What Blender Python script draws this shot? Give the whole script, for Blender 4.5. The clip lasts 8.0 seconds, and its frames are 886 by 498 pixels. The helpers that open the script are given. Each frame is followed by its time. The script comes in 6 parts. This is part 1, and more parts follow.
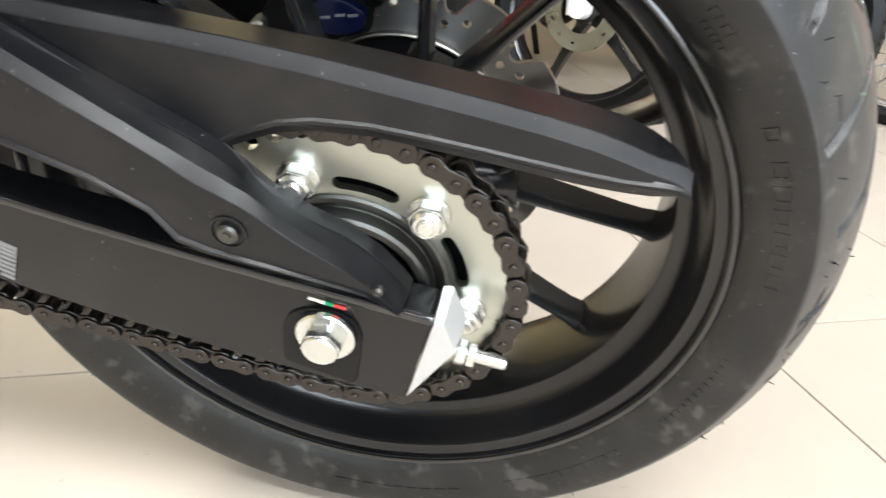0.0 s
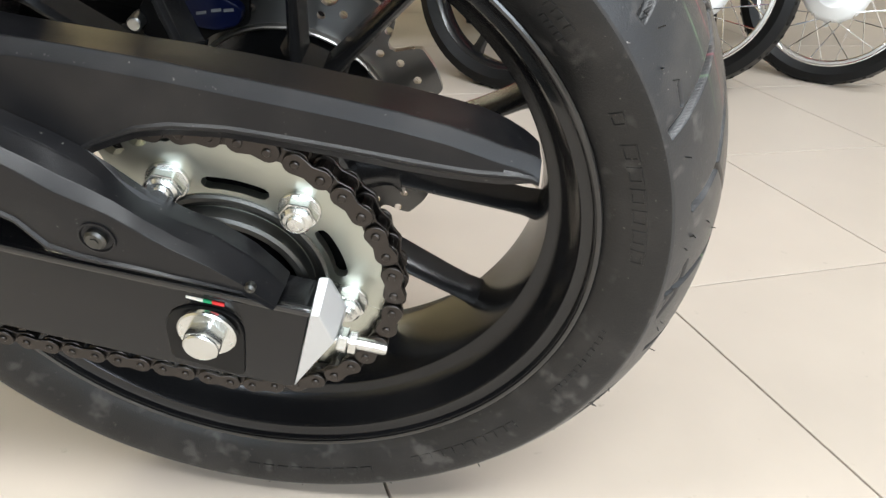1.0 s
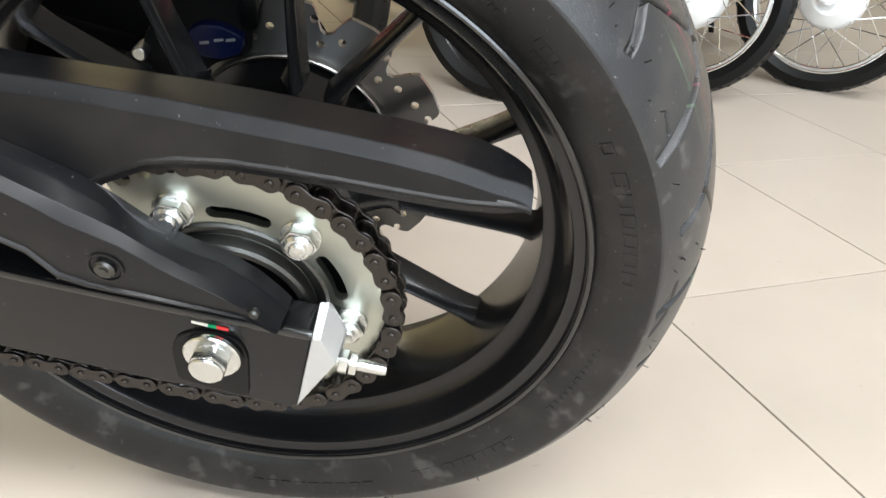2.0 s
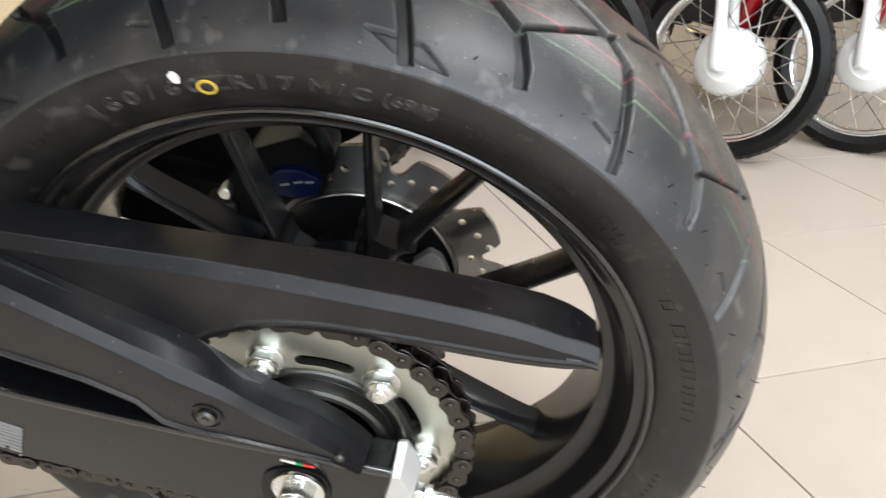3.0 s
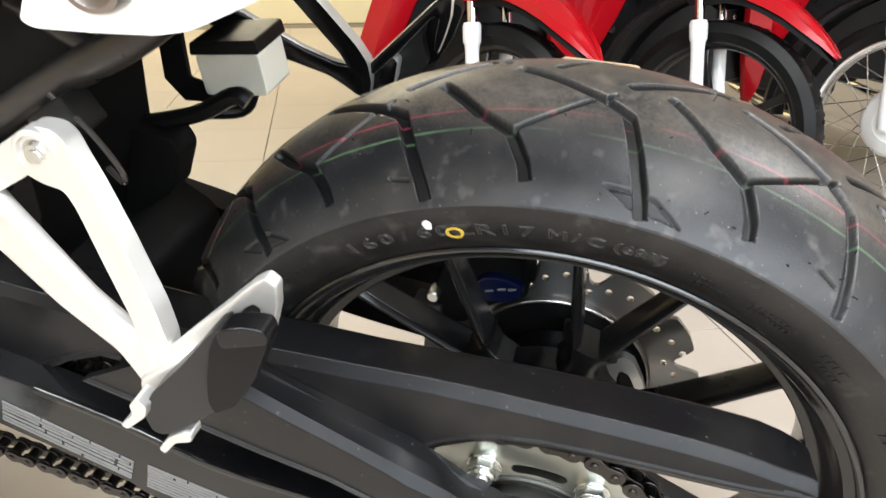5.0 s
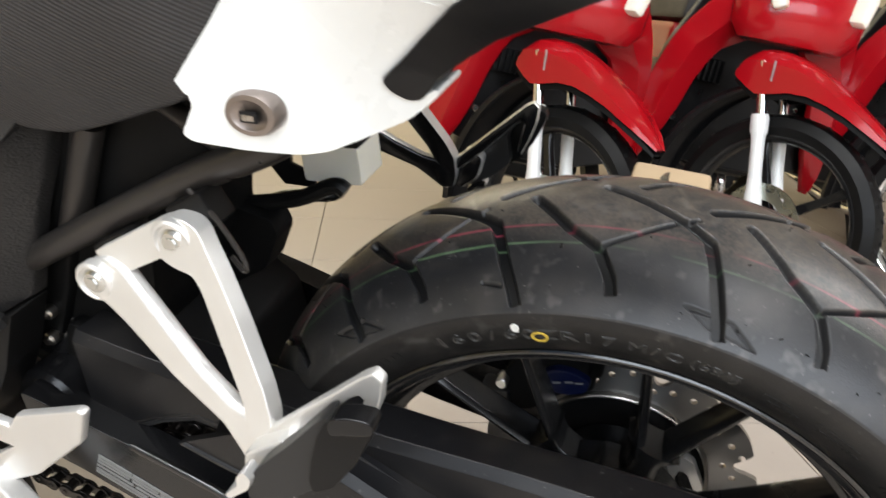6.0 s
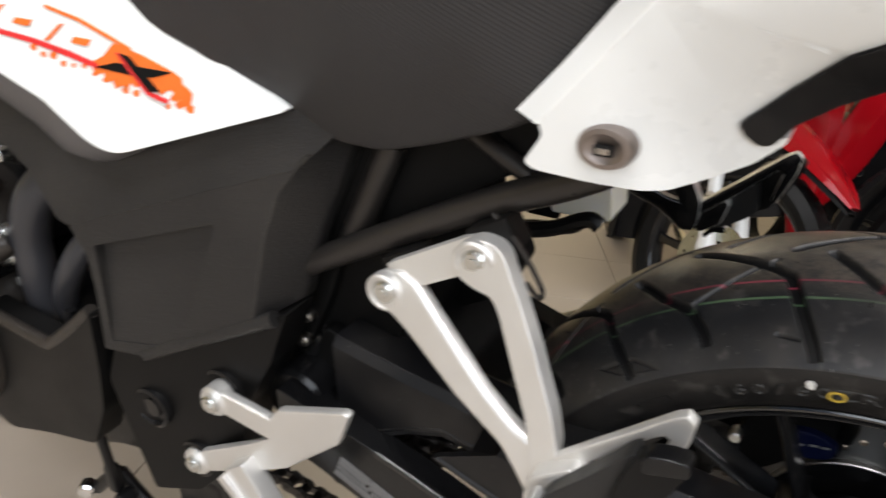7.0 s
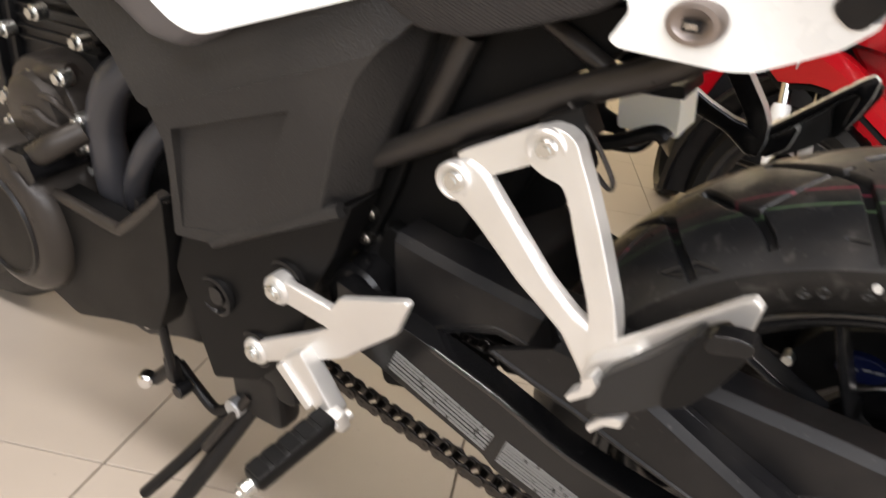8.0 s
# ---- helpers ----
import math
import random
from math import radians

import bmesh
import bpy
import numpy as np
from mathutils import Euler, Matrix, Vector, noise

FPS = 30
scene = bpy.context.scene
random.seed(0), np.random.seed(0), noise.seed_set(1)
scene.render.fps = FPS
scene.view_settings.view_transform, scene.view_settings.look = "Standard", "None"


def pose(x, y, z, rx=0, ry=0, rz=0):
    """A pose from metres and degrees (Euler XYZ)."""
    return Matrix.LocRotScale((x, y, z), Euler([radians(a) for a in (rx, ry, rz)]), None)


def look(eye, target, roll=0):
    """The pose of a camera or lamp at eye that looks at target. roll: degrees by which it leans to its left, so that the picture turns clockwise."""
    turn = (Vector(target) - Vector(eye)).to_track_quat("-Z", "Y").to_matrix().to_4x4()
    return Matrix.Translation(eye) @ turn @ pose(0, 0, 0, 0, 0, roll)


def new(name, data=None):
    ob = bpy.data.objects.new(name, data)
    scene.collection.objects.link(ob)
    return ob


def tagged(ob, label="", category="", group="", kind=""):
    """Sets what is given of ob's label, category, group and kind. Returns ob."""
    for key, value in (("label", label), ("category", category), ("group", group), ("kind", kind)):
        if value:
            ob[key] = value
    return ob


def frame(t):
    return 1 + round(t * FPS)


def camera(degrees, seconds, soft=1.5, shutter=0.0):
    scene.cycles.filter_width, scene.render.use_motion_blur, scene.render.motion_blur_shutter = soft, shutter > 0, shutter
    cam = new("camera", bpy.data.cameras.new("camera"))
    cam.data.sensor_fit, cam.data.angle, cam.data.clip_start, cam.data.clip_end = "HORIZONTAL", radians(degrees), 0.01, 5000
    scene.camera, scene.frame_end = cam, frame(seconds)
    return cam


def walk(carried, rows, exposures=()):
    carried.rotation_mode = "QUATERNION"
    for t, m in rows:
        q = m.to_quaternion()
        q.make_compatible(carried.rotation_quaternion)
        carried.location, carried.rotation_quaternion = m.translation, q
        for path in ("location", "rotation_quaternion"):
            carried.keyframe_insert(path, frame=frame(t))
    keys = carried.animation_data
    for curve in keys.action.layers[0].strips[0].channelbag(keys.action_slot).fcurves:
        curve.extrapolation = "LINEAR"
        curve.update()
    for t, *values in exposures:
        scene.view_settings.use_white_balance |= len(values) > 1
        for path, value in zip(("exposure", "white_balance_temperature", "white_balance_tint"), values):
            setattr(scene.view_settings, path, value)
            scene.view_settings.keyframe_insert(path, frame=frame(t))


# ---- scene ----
# camera
cam = camera(58.5, 8.0, soft=1.4, shutter=0.4)
PATH = [
    (0.0, 0.0975, -0.5798, 0.5042, 64.50, -5.93, 8.96),
    (0.5, 0.1283, -0.5854, 0.5177, 63.76, -5.67, 5.88),
    (1.0, 0.1456, -0.5814, 0.5255, 62.63, -4.68, 4.95),
    (2.5, 0.1478, -0.5937, 0.5784, 63.72, -3.78, 5.12),
    (3.0, 0.1208, -0.5979, 0.6179, 65.82, -2.80, 6.91),
    (3.5, 0.0881, -0.6104, 0.6175, 66.50, -2.42, 10.66),
    (4.0, 0.0659, -0.6175, 0.6303, 67.03, -2.49, 13.05),
    (5.5, 0.0665, -0.6408, 0.7049, 70.25, -0.43, 17.52),
    (6.0, 0.0445, -0.6637, 0.7198, 72.68, -2.88, 20.00),
    (6.5, 0.0048, -0.6854, 0.7274, 74.13, -4.82, 24.08),
    (7.0, -0.0564, -0.7155, 0.7134, 74.19, -5.81, 29.67),
    (7.5, -0.1070, -0.7505, 0.7006, 73.54, -6.90, 33.78),
    (8.0, -0.0571, -0.7432, 0.6668, 70.88, -8.20, 33.36),
]
EXPOSE = [(0.0, 0.68, 6100, 7), (0.5, 0.57, 6100, 7), (1.0, 0.27, 6050, 7), (2.5, 0.34, 6050, 7), (3.0, 0.34, 6100, 8), (3.5, 0.52, 6100, 8), (4.0, 0.63, 6150, 8), (5.5, 0.22, 6150, 9), (6.5, -0.36, 6250, 11), (7.0, -0.58, 6300, 12), (7.5, -0.50, 6550, 14), (8.0, -0.18, 6650, 15)]
walk(cam, [(t, pose(x, y, z, rx, ry, rz)) for t, x, y, z, rx, ry, rz in PATH], EXPOSE)

# light: daylight through a wide shop front, and ceiling panels
world = bpy.data.worlds.new("world")
scene.world = world
world.use_nodes = True
sky = world.node_tree.nodes.new("ShaderNodeTexSky")
sky.sky_type, sky.sun_disc = "NISHITA", False
sky.sun_elevation, sky.sun_rotation = radians(50), radians(120)
back = world.node_tree.nodes["Background"]
back.inputs["Strength"].default_value = 0.10
world.node_tree.links.new(sky.outputs["Color"], back.inputs["Color"])


def area_lamp(name, m, sx, sy, watts, colour):
    data = bpy.data.lights.new(name, "AREA")
    data.shape, data.size, data.size_y, data.energy, data.color = "RECTANGLE", sx, sy, watts, colour
    ob = new(name, data)
    ob.matrix_world = m
    return ob


WARM, DAY = (1.0, 0.98, 0.95), (0.95, 0.98, 1.0)
area_lamp("shop_front_daylight", pose(0, 0, 0, 0, 0, 24.8) @ look((0.4, -4.7, 2.15), (0.4, 0.0, 0.75)), 7.0, 1.7, 215, DAY)
for x, y, watts, tone in ((-1.5, -1.75, 85, WARM), (0.7, -1.75, 125, WARM), (-3.0, 4.2, 90, (1.0, 0.87, 0.61)), (2.8, 0.9, 75, WARM)):
    area_lamp("ceiling_panel_glow", pose(x, y, 3.13, 0, 0, 12), 2.0, 0.6, watts, tone)


# ---- materials ----
def mat(name, colour, rough=0.5, metal=0.0, coat=0.0, vary=0.15, scale=30.0, fine=400.0, bump=0.1, rvary=0.15, dust=0.0, dustcol=(0.35, 0.31, 0.26), depth=0.001, ior=1.45):
    """A surface with blotches, fine grain, uneven gloss and an optional film of dust."""
    m = bpy.data.materials.new(name)
    m.use_nodes = True
    nt = m.node_tree
    n, l = nt.nodes, nt.links
    b = n["Principled BSDF"]
    tc = n.new("ShaderNodeTexCoord")
    big, small = n.new("ShaderNodeTexNoise"), n.new("ShaderNodeTexNoise")
    big.inputs["Scale"].default_value, big.inputs["Detail"].default_value = scale, 5
    small.inputs["Scale"].default_value, small.inputs["Detail"].default_value = fine, 3
    for q in (big, small):
        l.new(tc.outputs["Object"], q.inputs["Vector"])
    mix = n.new("ShaderNodeMix")
    mix.data_type = "RGBA"
    lo = [c * (1 - vary) for c in colour]
    hi = [min(1, c * (1 + vary)) for c in colour]
    mix.inputs["A"].default_value, mix.inputs["B"].default_value = (*lo, 1), (*hi, 1)
    l.new(big.outputs["Fac"], mix.inputs["Factor"])
    out = mix.outputs["Result"]
    if dust:
        ramp = n.new("ShaderNodeMapRange")
        ramp.inputs["From Min"].default_value, ramp.inputs["From Max"].default_value = 0.5, 0.8
        ramp.inputs["To Max"].default_value = dust
        l.new(big.outputs["Fac"], ramp.inputs["Value"])
        dm = n.new("ShaderNodeMix")
        dm.data_type = "RGBA"
        dm.inputs["B"].default_value = (*dustcol, 1)
        l.new(ramp.outputs["Result"], dm.inputs["Factor"])
        l.new(out, dm.inputs["A"])
        out = dm.outputs["Result"]
    l.new(out, b.inputs["Base Color"])
    rr = n.new("ShaderNodeMapRange")
    rr.inputs["To Min"].default_value, rr.inputs["To Max"].default_value = max(0.02, rough - rvary), min(1, rough + rvary)
    l.new(big.outputs["Fac"], rr.inputs["Value"])
    l.new(rr.outputs["Result"], b.inputs["Roughness"])
    bp = n.new("ShaderNodeBump")
    bp.inputs["Strength"].default_value, bp.inputs["Distance"].default_value = bump, depth
    l.new(small.outputs["Fac"], bp.inputs["Height"])
    l.new(bp.outputs["Normal"], b.inputs["Normal"])
    b.inputs["Metallic"].default_value = metal
    b.inputs["Coat Weight"].default_value = coat
    b.inputs["IOR"].default_value = ior
    return m


def ribbed(m):
    """Add the fine parallel ribs of seat vinyl to a surface."""
    n, l = m.node_tree.nodes, m.node_tree.links
    tc = [q for q in n if q.type == "TEX_COORD"][0]
    turn = n.new("ShaderNodeMapping")
    turn.inputs["Rotation"].default_value = (0, radians(-28), 0)
    l.new(tc.outputs["Object"], turn.inputs["Vector"])
    wave = n.new("ShaderNodeTexWave")
    wave.bands_direction = "Z"
    wave.inputs["Scale"].default_value, wave.inputs["Distortion"].default_value, wave.inputs["Detail"].default_value = 115, 0.6, 1
    wave.inputs["Detail Scale"].default_value = 0.3
    l.new(turn.outputs[0], wave.inputs["Vector"])
    bump = n.new("ShaderNodeBump")
    bump.inputs["Strength"].default_value, bump.inputs["Distance"].default_value = 0.55, 0.0006
    l.new(wave.outputs["Fac"], bump.inputs["Height"])
    old = [q for q in n if q.type == "BUMP" and q != bump][0]
    l.new(old.outputs["Normal"], bump.inputs["Normal"])
    l.new(bump.outputs["Normal"], n["Principled BSDF"].inputs["Normal"])


M_TREAD = mat("tread_rubber", (0.0235, 0.024, 0.0258), 0.34, vary=0.4, scale=22, fine=900, bump=0.2, rvary=0.1, dust=0.25, dustcol=(0.14, 0.12, 0.10), ior=1.6)
M_RUBBER = mat("tyre_rubber", (0.0085, 0.0083, 0.0082), 0.38, vary=0.5, scale=26, fine=900, bump=0.3, dust=0.14, dustcol=(0.085, 0.075, 0.066), ior=1.42)
M_RUBBER2 = mat("black_rubber", (0.005, 0.005, 0.005), 0.38, fine=700, ior=1.28)
M_RIM = mat("satin_black_paint", (0.0065, 0.0065, 0.007), 0.23, scale=12, fine=700, bump=0.05, rvary=0.08, dust=0.015, ior=1.48)
M_SPOKE = mat("satin_black_spoke_paint", (0.0085, 0.0085, 0.009), 0.25, scale=12, fine=700, bump=0.05, rvary=0.08, dust=0.015, ior=1.47)
M_PLASTIC = mat("grained_black_plastic", (0.0062, 0.0062, 0.0070), 0.33, scale=14, fine=1500, bump=0.12, rvary=0.06, dust=0.04, ior=1.36)
M_COVER = mat("grained_dark_cover", (0.0175, 0.0167, 0.0163), 0.34, scale=10, fine=520, bump=0.75, rvary=0.10, dust=0.03, ior=1.42)
M_ARM = mat("black_swingarm_paint", (0.0048, 0.0048, 0.0052), 0.21, scale=12, fine=1200, bump=0.06, rvary=0.08, dust=0.02, ior=1.40)
M_FRAME = mat("dark_frame_paint", (0.040, 0.036, 0.033), 0.32, metal=0.5, scale=20, fine=1000)
M_DARK = mat("dark_engine_metal", (0.006, 0.006, 0.0065), 0.34, fine=800, ior=1.36)
M_CHAIN = mat("chain_steel", (0.062, 0.056, 0.052), 0.36, metal=1.0, scale=120, fine=900)
M_PIN = mat("chain_pin_steel", (0.45, 0.42, 0.38), 0.3, metal=1.0)
M_ZINC = mat("zinc_plated_steel", (0.46, 0.475, 0.42), 0.30, metal=1.0, vary=0.12, scale=14, fine=1200, bump=0.06)
M_NUT = mat("bright_zinc_nut", (0.66, 0.67, 0.65), 0.25, metal=1.0)
M_ALU = mat("cast_aluminium", (0.74, 0.73, 0.705), 0.40, metal=0.72, vary=0.06, fine=1200, bump=0.15)
M_GREY = mat("grey_aluminium", (0.55, 0.56, 0.57), 0.45, metal=0.7, vary=0.06, fine=1500, bump=0.15)
M_WHITE = mat("white_plastic", (0.82, 0.83, 0.81), 0.3, coat=0.5, vary=0.02, bump=0.03)
M_DRUM = mat("silver_hub_paint", (0.84, 0.85, 0.84), 0.4, metal=0.1, vary=0.05)
M_RED = mat("red_gloss_paint", (0.36, 0.004, 0.009), 0.20, coat=0.45, vary=0.06, scale=8, bump=0.02, rvary=0.05, ior=1.35)
M_CHROME = mat("chrome", (0.8, 0.8, 0.8), 0.15, metal=1.0, bump=0.02)
M_BLUE = mat("blue_plastic", (0.0025, 0.005, 0.028), 0.35)
M_LOCK = mat("bronze_steel", (0.30, 0.26, 0.24), 0.42, metal=1.0)
# lettering: worn, and lightened for the light its raised edges catch
M_LETTER = mat("worn_raised_rubber", (0.036, 0.035, 0.033), 0.40, vary=0.6, scale=70, fine=900)
M_CALIPER = mat("dull_cast_alloy", (0.06, 0.062, 0.065), 0.42, metal=0.7, vary=0.1, fine=1500, bump=0.15)
M_CASE = mat("black_cast_case", (0.0045, 0.0043, 0.0042), 0.42, scale=16, fine=900, bump=0.15, ior=1.28)
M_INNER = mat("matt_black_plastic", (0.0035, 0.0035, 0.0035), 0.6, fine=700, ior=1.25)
# bevel of the side cover: smooth, its grey lightened for the light it catches
M_BAND = mat("smooth_grey_plastic", (0.115, 0.110, 0.115), 0.36, scale=14, fine=900, bump=0.04, ior=1.45)
M_COPPER = mat("heat_tinted_pipe", (0.42, 0.20, 0.12), 0.35, metal=0.9, vary=0.2, fine=700)
M_BRONZE = mat("bronze_engine_paint", (0.036, 0.031, 0.027), 0.32, metal=0.3, fine=900)
M_LIP = mat("polished_black_lip", (0.006, 0.006, 0.006), 0.16, fine=900, bump=0.03, rvary=0.05, ior=1.7)
M_HOSE = mat("coolant_hose_rubber", (0.040, 0.040, 0.045), 0.34, fine=900, ior=1.5)
M_DISC = mat("brake_disc_steel", (0.21, 0.207, 0.202), 0.40, metal=1.0, fine=900)
M_DISC.node_tree.nodes["Principled BSDF"].inputs["Anisotropic Rotation"].default_value = 0.25
M_DISC.node_tree.nodes["Principled BSDF"].inputs["Anisotropic"].default_value = 0.9
turned = M_DISC.node_tree.nodes.new("ShaderNodeTangent")
turned.direction_type, turned.axis = "RADIAL", "Y"
M_DISC.node_tree.links.new(turned.outputs[0], M_DISC.node_tree.nodes["Principled BSDF"].inputs["Tangent"])
M_BOSS = mat("dull_dark_steel", (0.10, 0.10, 0.095), 0.38, metal=1.0, fine=900)
M_CREAM = mat("cream_yellow_wall", (0.80, 0.69, 0.44), 0.6, vary=0.04, scale=2, fine=120)
M_SEAT = mat("seat_vinyl", (0.030, 0.028, 0.028), 0.5, fine=1500, ior=1.40)
ribbed(M_SEAT)
M_WALL = mat("painted_wall", (0.75, 0.72, 0.66), 0.7, vary=0.05, scale=2, fine=120)
M_CEIL = mat("ceiling_paint", (0.34, 0.33, 0.32), 0.8, vary=0.04, scale=2, fine=120)
M_TILE = mat("beige_floor_tile", (0.462, 0.404, 0.342), 0.42, vary=0.075, scale=9, fine=220, bump=0.03, rvary=0.08)
M_TANK = mat("milky_plastic", (0.86, 0.83, 0.72), 0.35, vary=0.04)
M_TANK.node_tree.nodes["Principled BSDF"].inputs["Subsurface Weight"].default_value = 0.8
M_TANK.node_tree.nodes["Principled BSDF"].inputs["Subsurface Radius"].default_value = (0.03, 0.03, 0.025)
M_CARD = mat("cardboard", (0.42, 0.31, 0.19), 0.8, vary=0.1, fine=300)
M_RESTARM = mat("grey_cast_arm", (0.028, 0.028, 0.028), 0.40, metal=0.4, fine=900)
M_ORANGE = mat("orange_film", (0.80, 0.16, 0.02), 0.4, vary=0.15, scale=60)
M_PRINT = mat("grey_print", (0.17, 0.17, 0.17), 0.5)
M_GREEN = mat("green_film", (0.02, 0.30, 0.12), 0.4)
M_SRED = mat("red_film", (0.70, 0.03, 0.03), 0.4)
M_YELLOW = mat("yellow_paint", (0.62, 0.44, 0.06), 0.5)

def piece_variation(m, amount=0.035, speck=0.28):
    """Let each tile differ a little in tone, with small dark specks and scuffs."""
    n, l = m.node_tree.nodes, m.node_tree.links
    b = n["Principled BSDF"]
    src = b.inputs["Base Color"].links[0].from_socket
    info = n.new("ShaderNodeObjectInfo")
    mr = n.new("ShaderNodeMapRange")
    mr.inputs["To Min"].default_value, mr.inputs["To Max"].default_value = 1 - amount, 1 + amount
    l.new(info.outputs["Random"], mr.inputs["Value"])
    hsv = n.new("ShaderNodeHueSaturation")
    l.new(mr.outputs[0], hsv.inputs["Value"])
    l.new(src, hsv.inputs["Color"])
    geo = n.new("ShaderNodeNewGeometry")
    sp = n.new("ShaderNodeTexNoise")
    sp.inputs["Scale"].default_value, sp.inputs["Detail"].default_value = 55, 3
    l.new(geo.outputs["Position"], sp.inputs["Vector"])
    cut = n.new("ShaderNodeMapRange")
    cut.inputs["From Min"].default_value, cut.inputs["From Max"].default_value = 0.70, 0.78
    cut.inputs["To Max"].default_value = speck
    l.new(sp.outputs["Fac"], cut.inputs["Value"])
    mx = n.new("ShaderNodeMix")
    mx.data_type = "RGBA"
    mx.inputs["B"].default_value = (0.16, 0.13, 0.10, 1)
    l.new(cut.outputs[0], mx.inputs["Factor"])
    l.new(hsv.outputs["Color"], mx.inputs["A"])
    l.new(mx.outputs["Result"], b.inputs["Base Color"])


piece_variation(M_TILE)


def speckled(m, scale, lo, hi, colour, amount):
    """Scatter light specks of dust over a surface."""
    n, l = m.node_tree.nodes, m.node_tree.links
    b = n["Principled BSDF"]
    src = b.inputs["Base Color"].links[0].from_socket
    tc = [q for q in n if q.type == "TEX_COORD"][0]
    sp = n.new("ShaderNodeTexNoise")
    sp.inputs["Scale"].default_value, sp.inputs["Detail"].default_value = scale, 2
    l.new(tc.outputs["Object"], sp.inputs["Vector"])
    cut = n.new("ShaderNodeMapRange")
    cut.inputs["From Min"].default_value, cut.inputs["From Max"].default_value, cut.inputs["To Max"].default_value = lo, hi, amount
    l.new(sp.outputs["Fac"], cut.inputs["Value"])
    mx = n.new("ShaderNodeMix")
    mx.data_type = "RGBA"
    mx.inputs["B"].default_value = (*colour, 1)
    l.new(cut.outputs[0], mx.inputs["Factor"])
    l.new(src, mx.inputs["A"])
    l.new(mx.outputs["Result"], b.inputs["Base Color"])


speckled(M_PLASTIC, 260, 0.70, 0.80, (0.25, 0.24, 0.22), 0.35)
speckled(M_RUBBER, 320, 0.70, 0.80, (0.25, 0.23, 0.20), 0.35)
speckled(M_RUBBER, 55, 0.60, 0.72, (0.085, 0.080, 0.074), 0.45)
speckled(M_TREAD, 70, 0.60, 0.74, (0.15, 0.14, 0.13), 0.45)
speckled(M_TREAD, 380, 0.71, 0.80, (0.35, 0.33, 0.30), 0.6)
speckled(M_ARM, 300, 0.73, 0.80, (0.22, 0.21, 0.20), 0.25)
M_GROUT = mat("grey_grout", (0.22, 0.19, 0.16), 0.8, scale=40)


# ---- mesh helpers ----
def mesh_of(bm, name, material, smooth=True, sharp=35):
    bmesh.ops.recalc_face_normals(bm, faces=bm.faces)
    me = bpy.data.meshes.new(name)
    lim = radians(sharp)
    for f in bm.faces:
        f.smooth = smooth
    for e in bm.edges:
        if len(e.link_faces) == 2 and e.calc_face_angle(0) > lim:
            e.smooth = False
    bm.to_mesh(me)
    bm.free()
    if material:
        me.materials.append(material)
    return me


def part(name, bm, material, parent, label="", m=None, sharp=35):
    ob = new(name, mesh_of(bm, name, material, True, sharp))
    ob.parent = parent
    even = ob.modifiers.new("even_normals", "WEIGHTED_NORMAL")
    even.keep_sharp, even.weight = True, 90
    if m is not None:
        ob.matrix_basis = m
    if label:
        tagged(ob, label)
    return ob


def thing(name, m, label, category, group="", kind=""):
    ob = new(name)
    ob.empty_display_size = 0.05
    ob.matrix_basis = m
    return tagged(ob, label, category, group, kind)


def bev(bm, width, seg=2, angle=25):
    if width <= 0:
        return bm
    bm.normal_update()
    edges = [e for e in bm.edges if len(e.link_faces) == 2 and e.calc_face_angle(0) > radians(angle)]
    bmesh.ops.bevel(bm, geom=edges, offset=width, segments=seg, affect="EDGES", profile=0.5, clamp_overlap=True)
    return bm


def rounded(poly, r, seg=4):
    """Round the corners of a closed outline by about r."""
    out, n = [], len(poly)
    for i in range(n):
        a, b, c = Vector(poly[i - 1]), Vector(poly[i]), Vector(poly[(i + 1) % n])
        k1, k2 = min(r, (a - b).length * 0.45), min(r, (c - b).length * 0.45)
        p, q = b + (a - b).normalized() * k1, b + (c - b).normalized() * k2
        for j in range(seg + 1):
            s = j / seg
            out.append(tuple(p * (1 - s) ** 2 + b * 2 * s * (1 - s) + q * s * s))
    return out


def slab(poly, y0, y1, bevel=0.002, r=0.0, skew=0.0, x0=0.0, rise=0.0, z0=0.0, seg=2):
    """An outline in x and z, with thickness from y0 (near) to y1; skew and rise tilt it: y grows by so much for a metre of x and of z."""
    bm = bmesh.new()
    if r:
        poly = rounded(poly, r)
    loops = []
    for y in (y0, y1):
        vs = [bm.verts.new((x, y + skew * (x - x0) + rise * (z - z0), z)) for x, z in poly]
        loops.append(vs)
    n = len(poly)
    bm.faces.new(loops[0])
    bm.faces.new(loops[1][::-1])
    for i in range(n):
        bm.faces.new((loops[0][i], loops[0][(i + 1) % n], loops[1][(i + 1) % n], loops[1][i]))
    bmesh.ops.recalc_face_normals(bm, faces=bm.faces)
    bev(bm, bevel, seg)
    return bm


def loft(rings, closed=True, caps=True):
    """A skin over rings of equal length."""
    bm = bmesh.new()
    vs = [[bm.verts.new(p) for p in ring] for ring in rings]
    n = len(rings[0])
    for a, b in zip(vs, vs[1:]):
        for i in range(n if closed else n - 1):
            j = (i + 1) % n
            bm.faces.new((a[i], a[j], b[j], b[i]))
    if caps and closed:
        bm.faces.new(vs[0][::-1])
        bm.faces.new(vs[-1])
    return bm


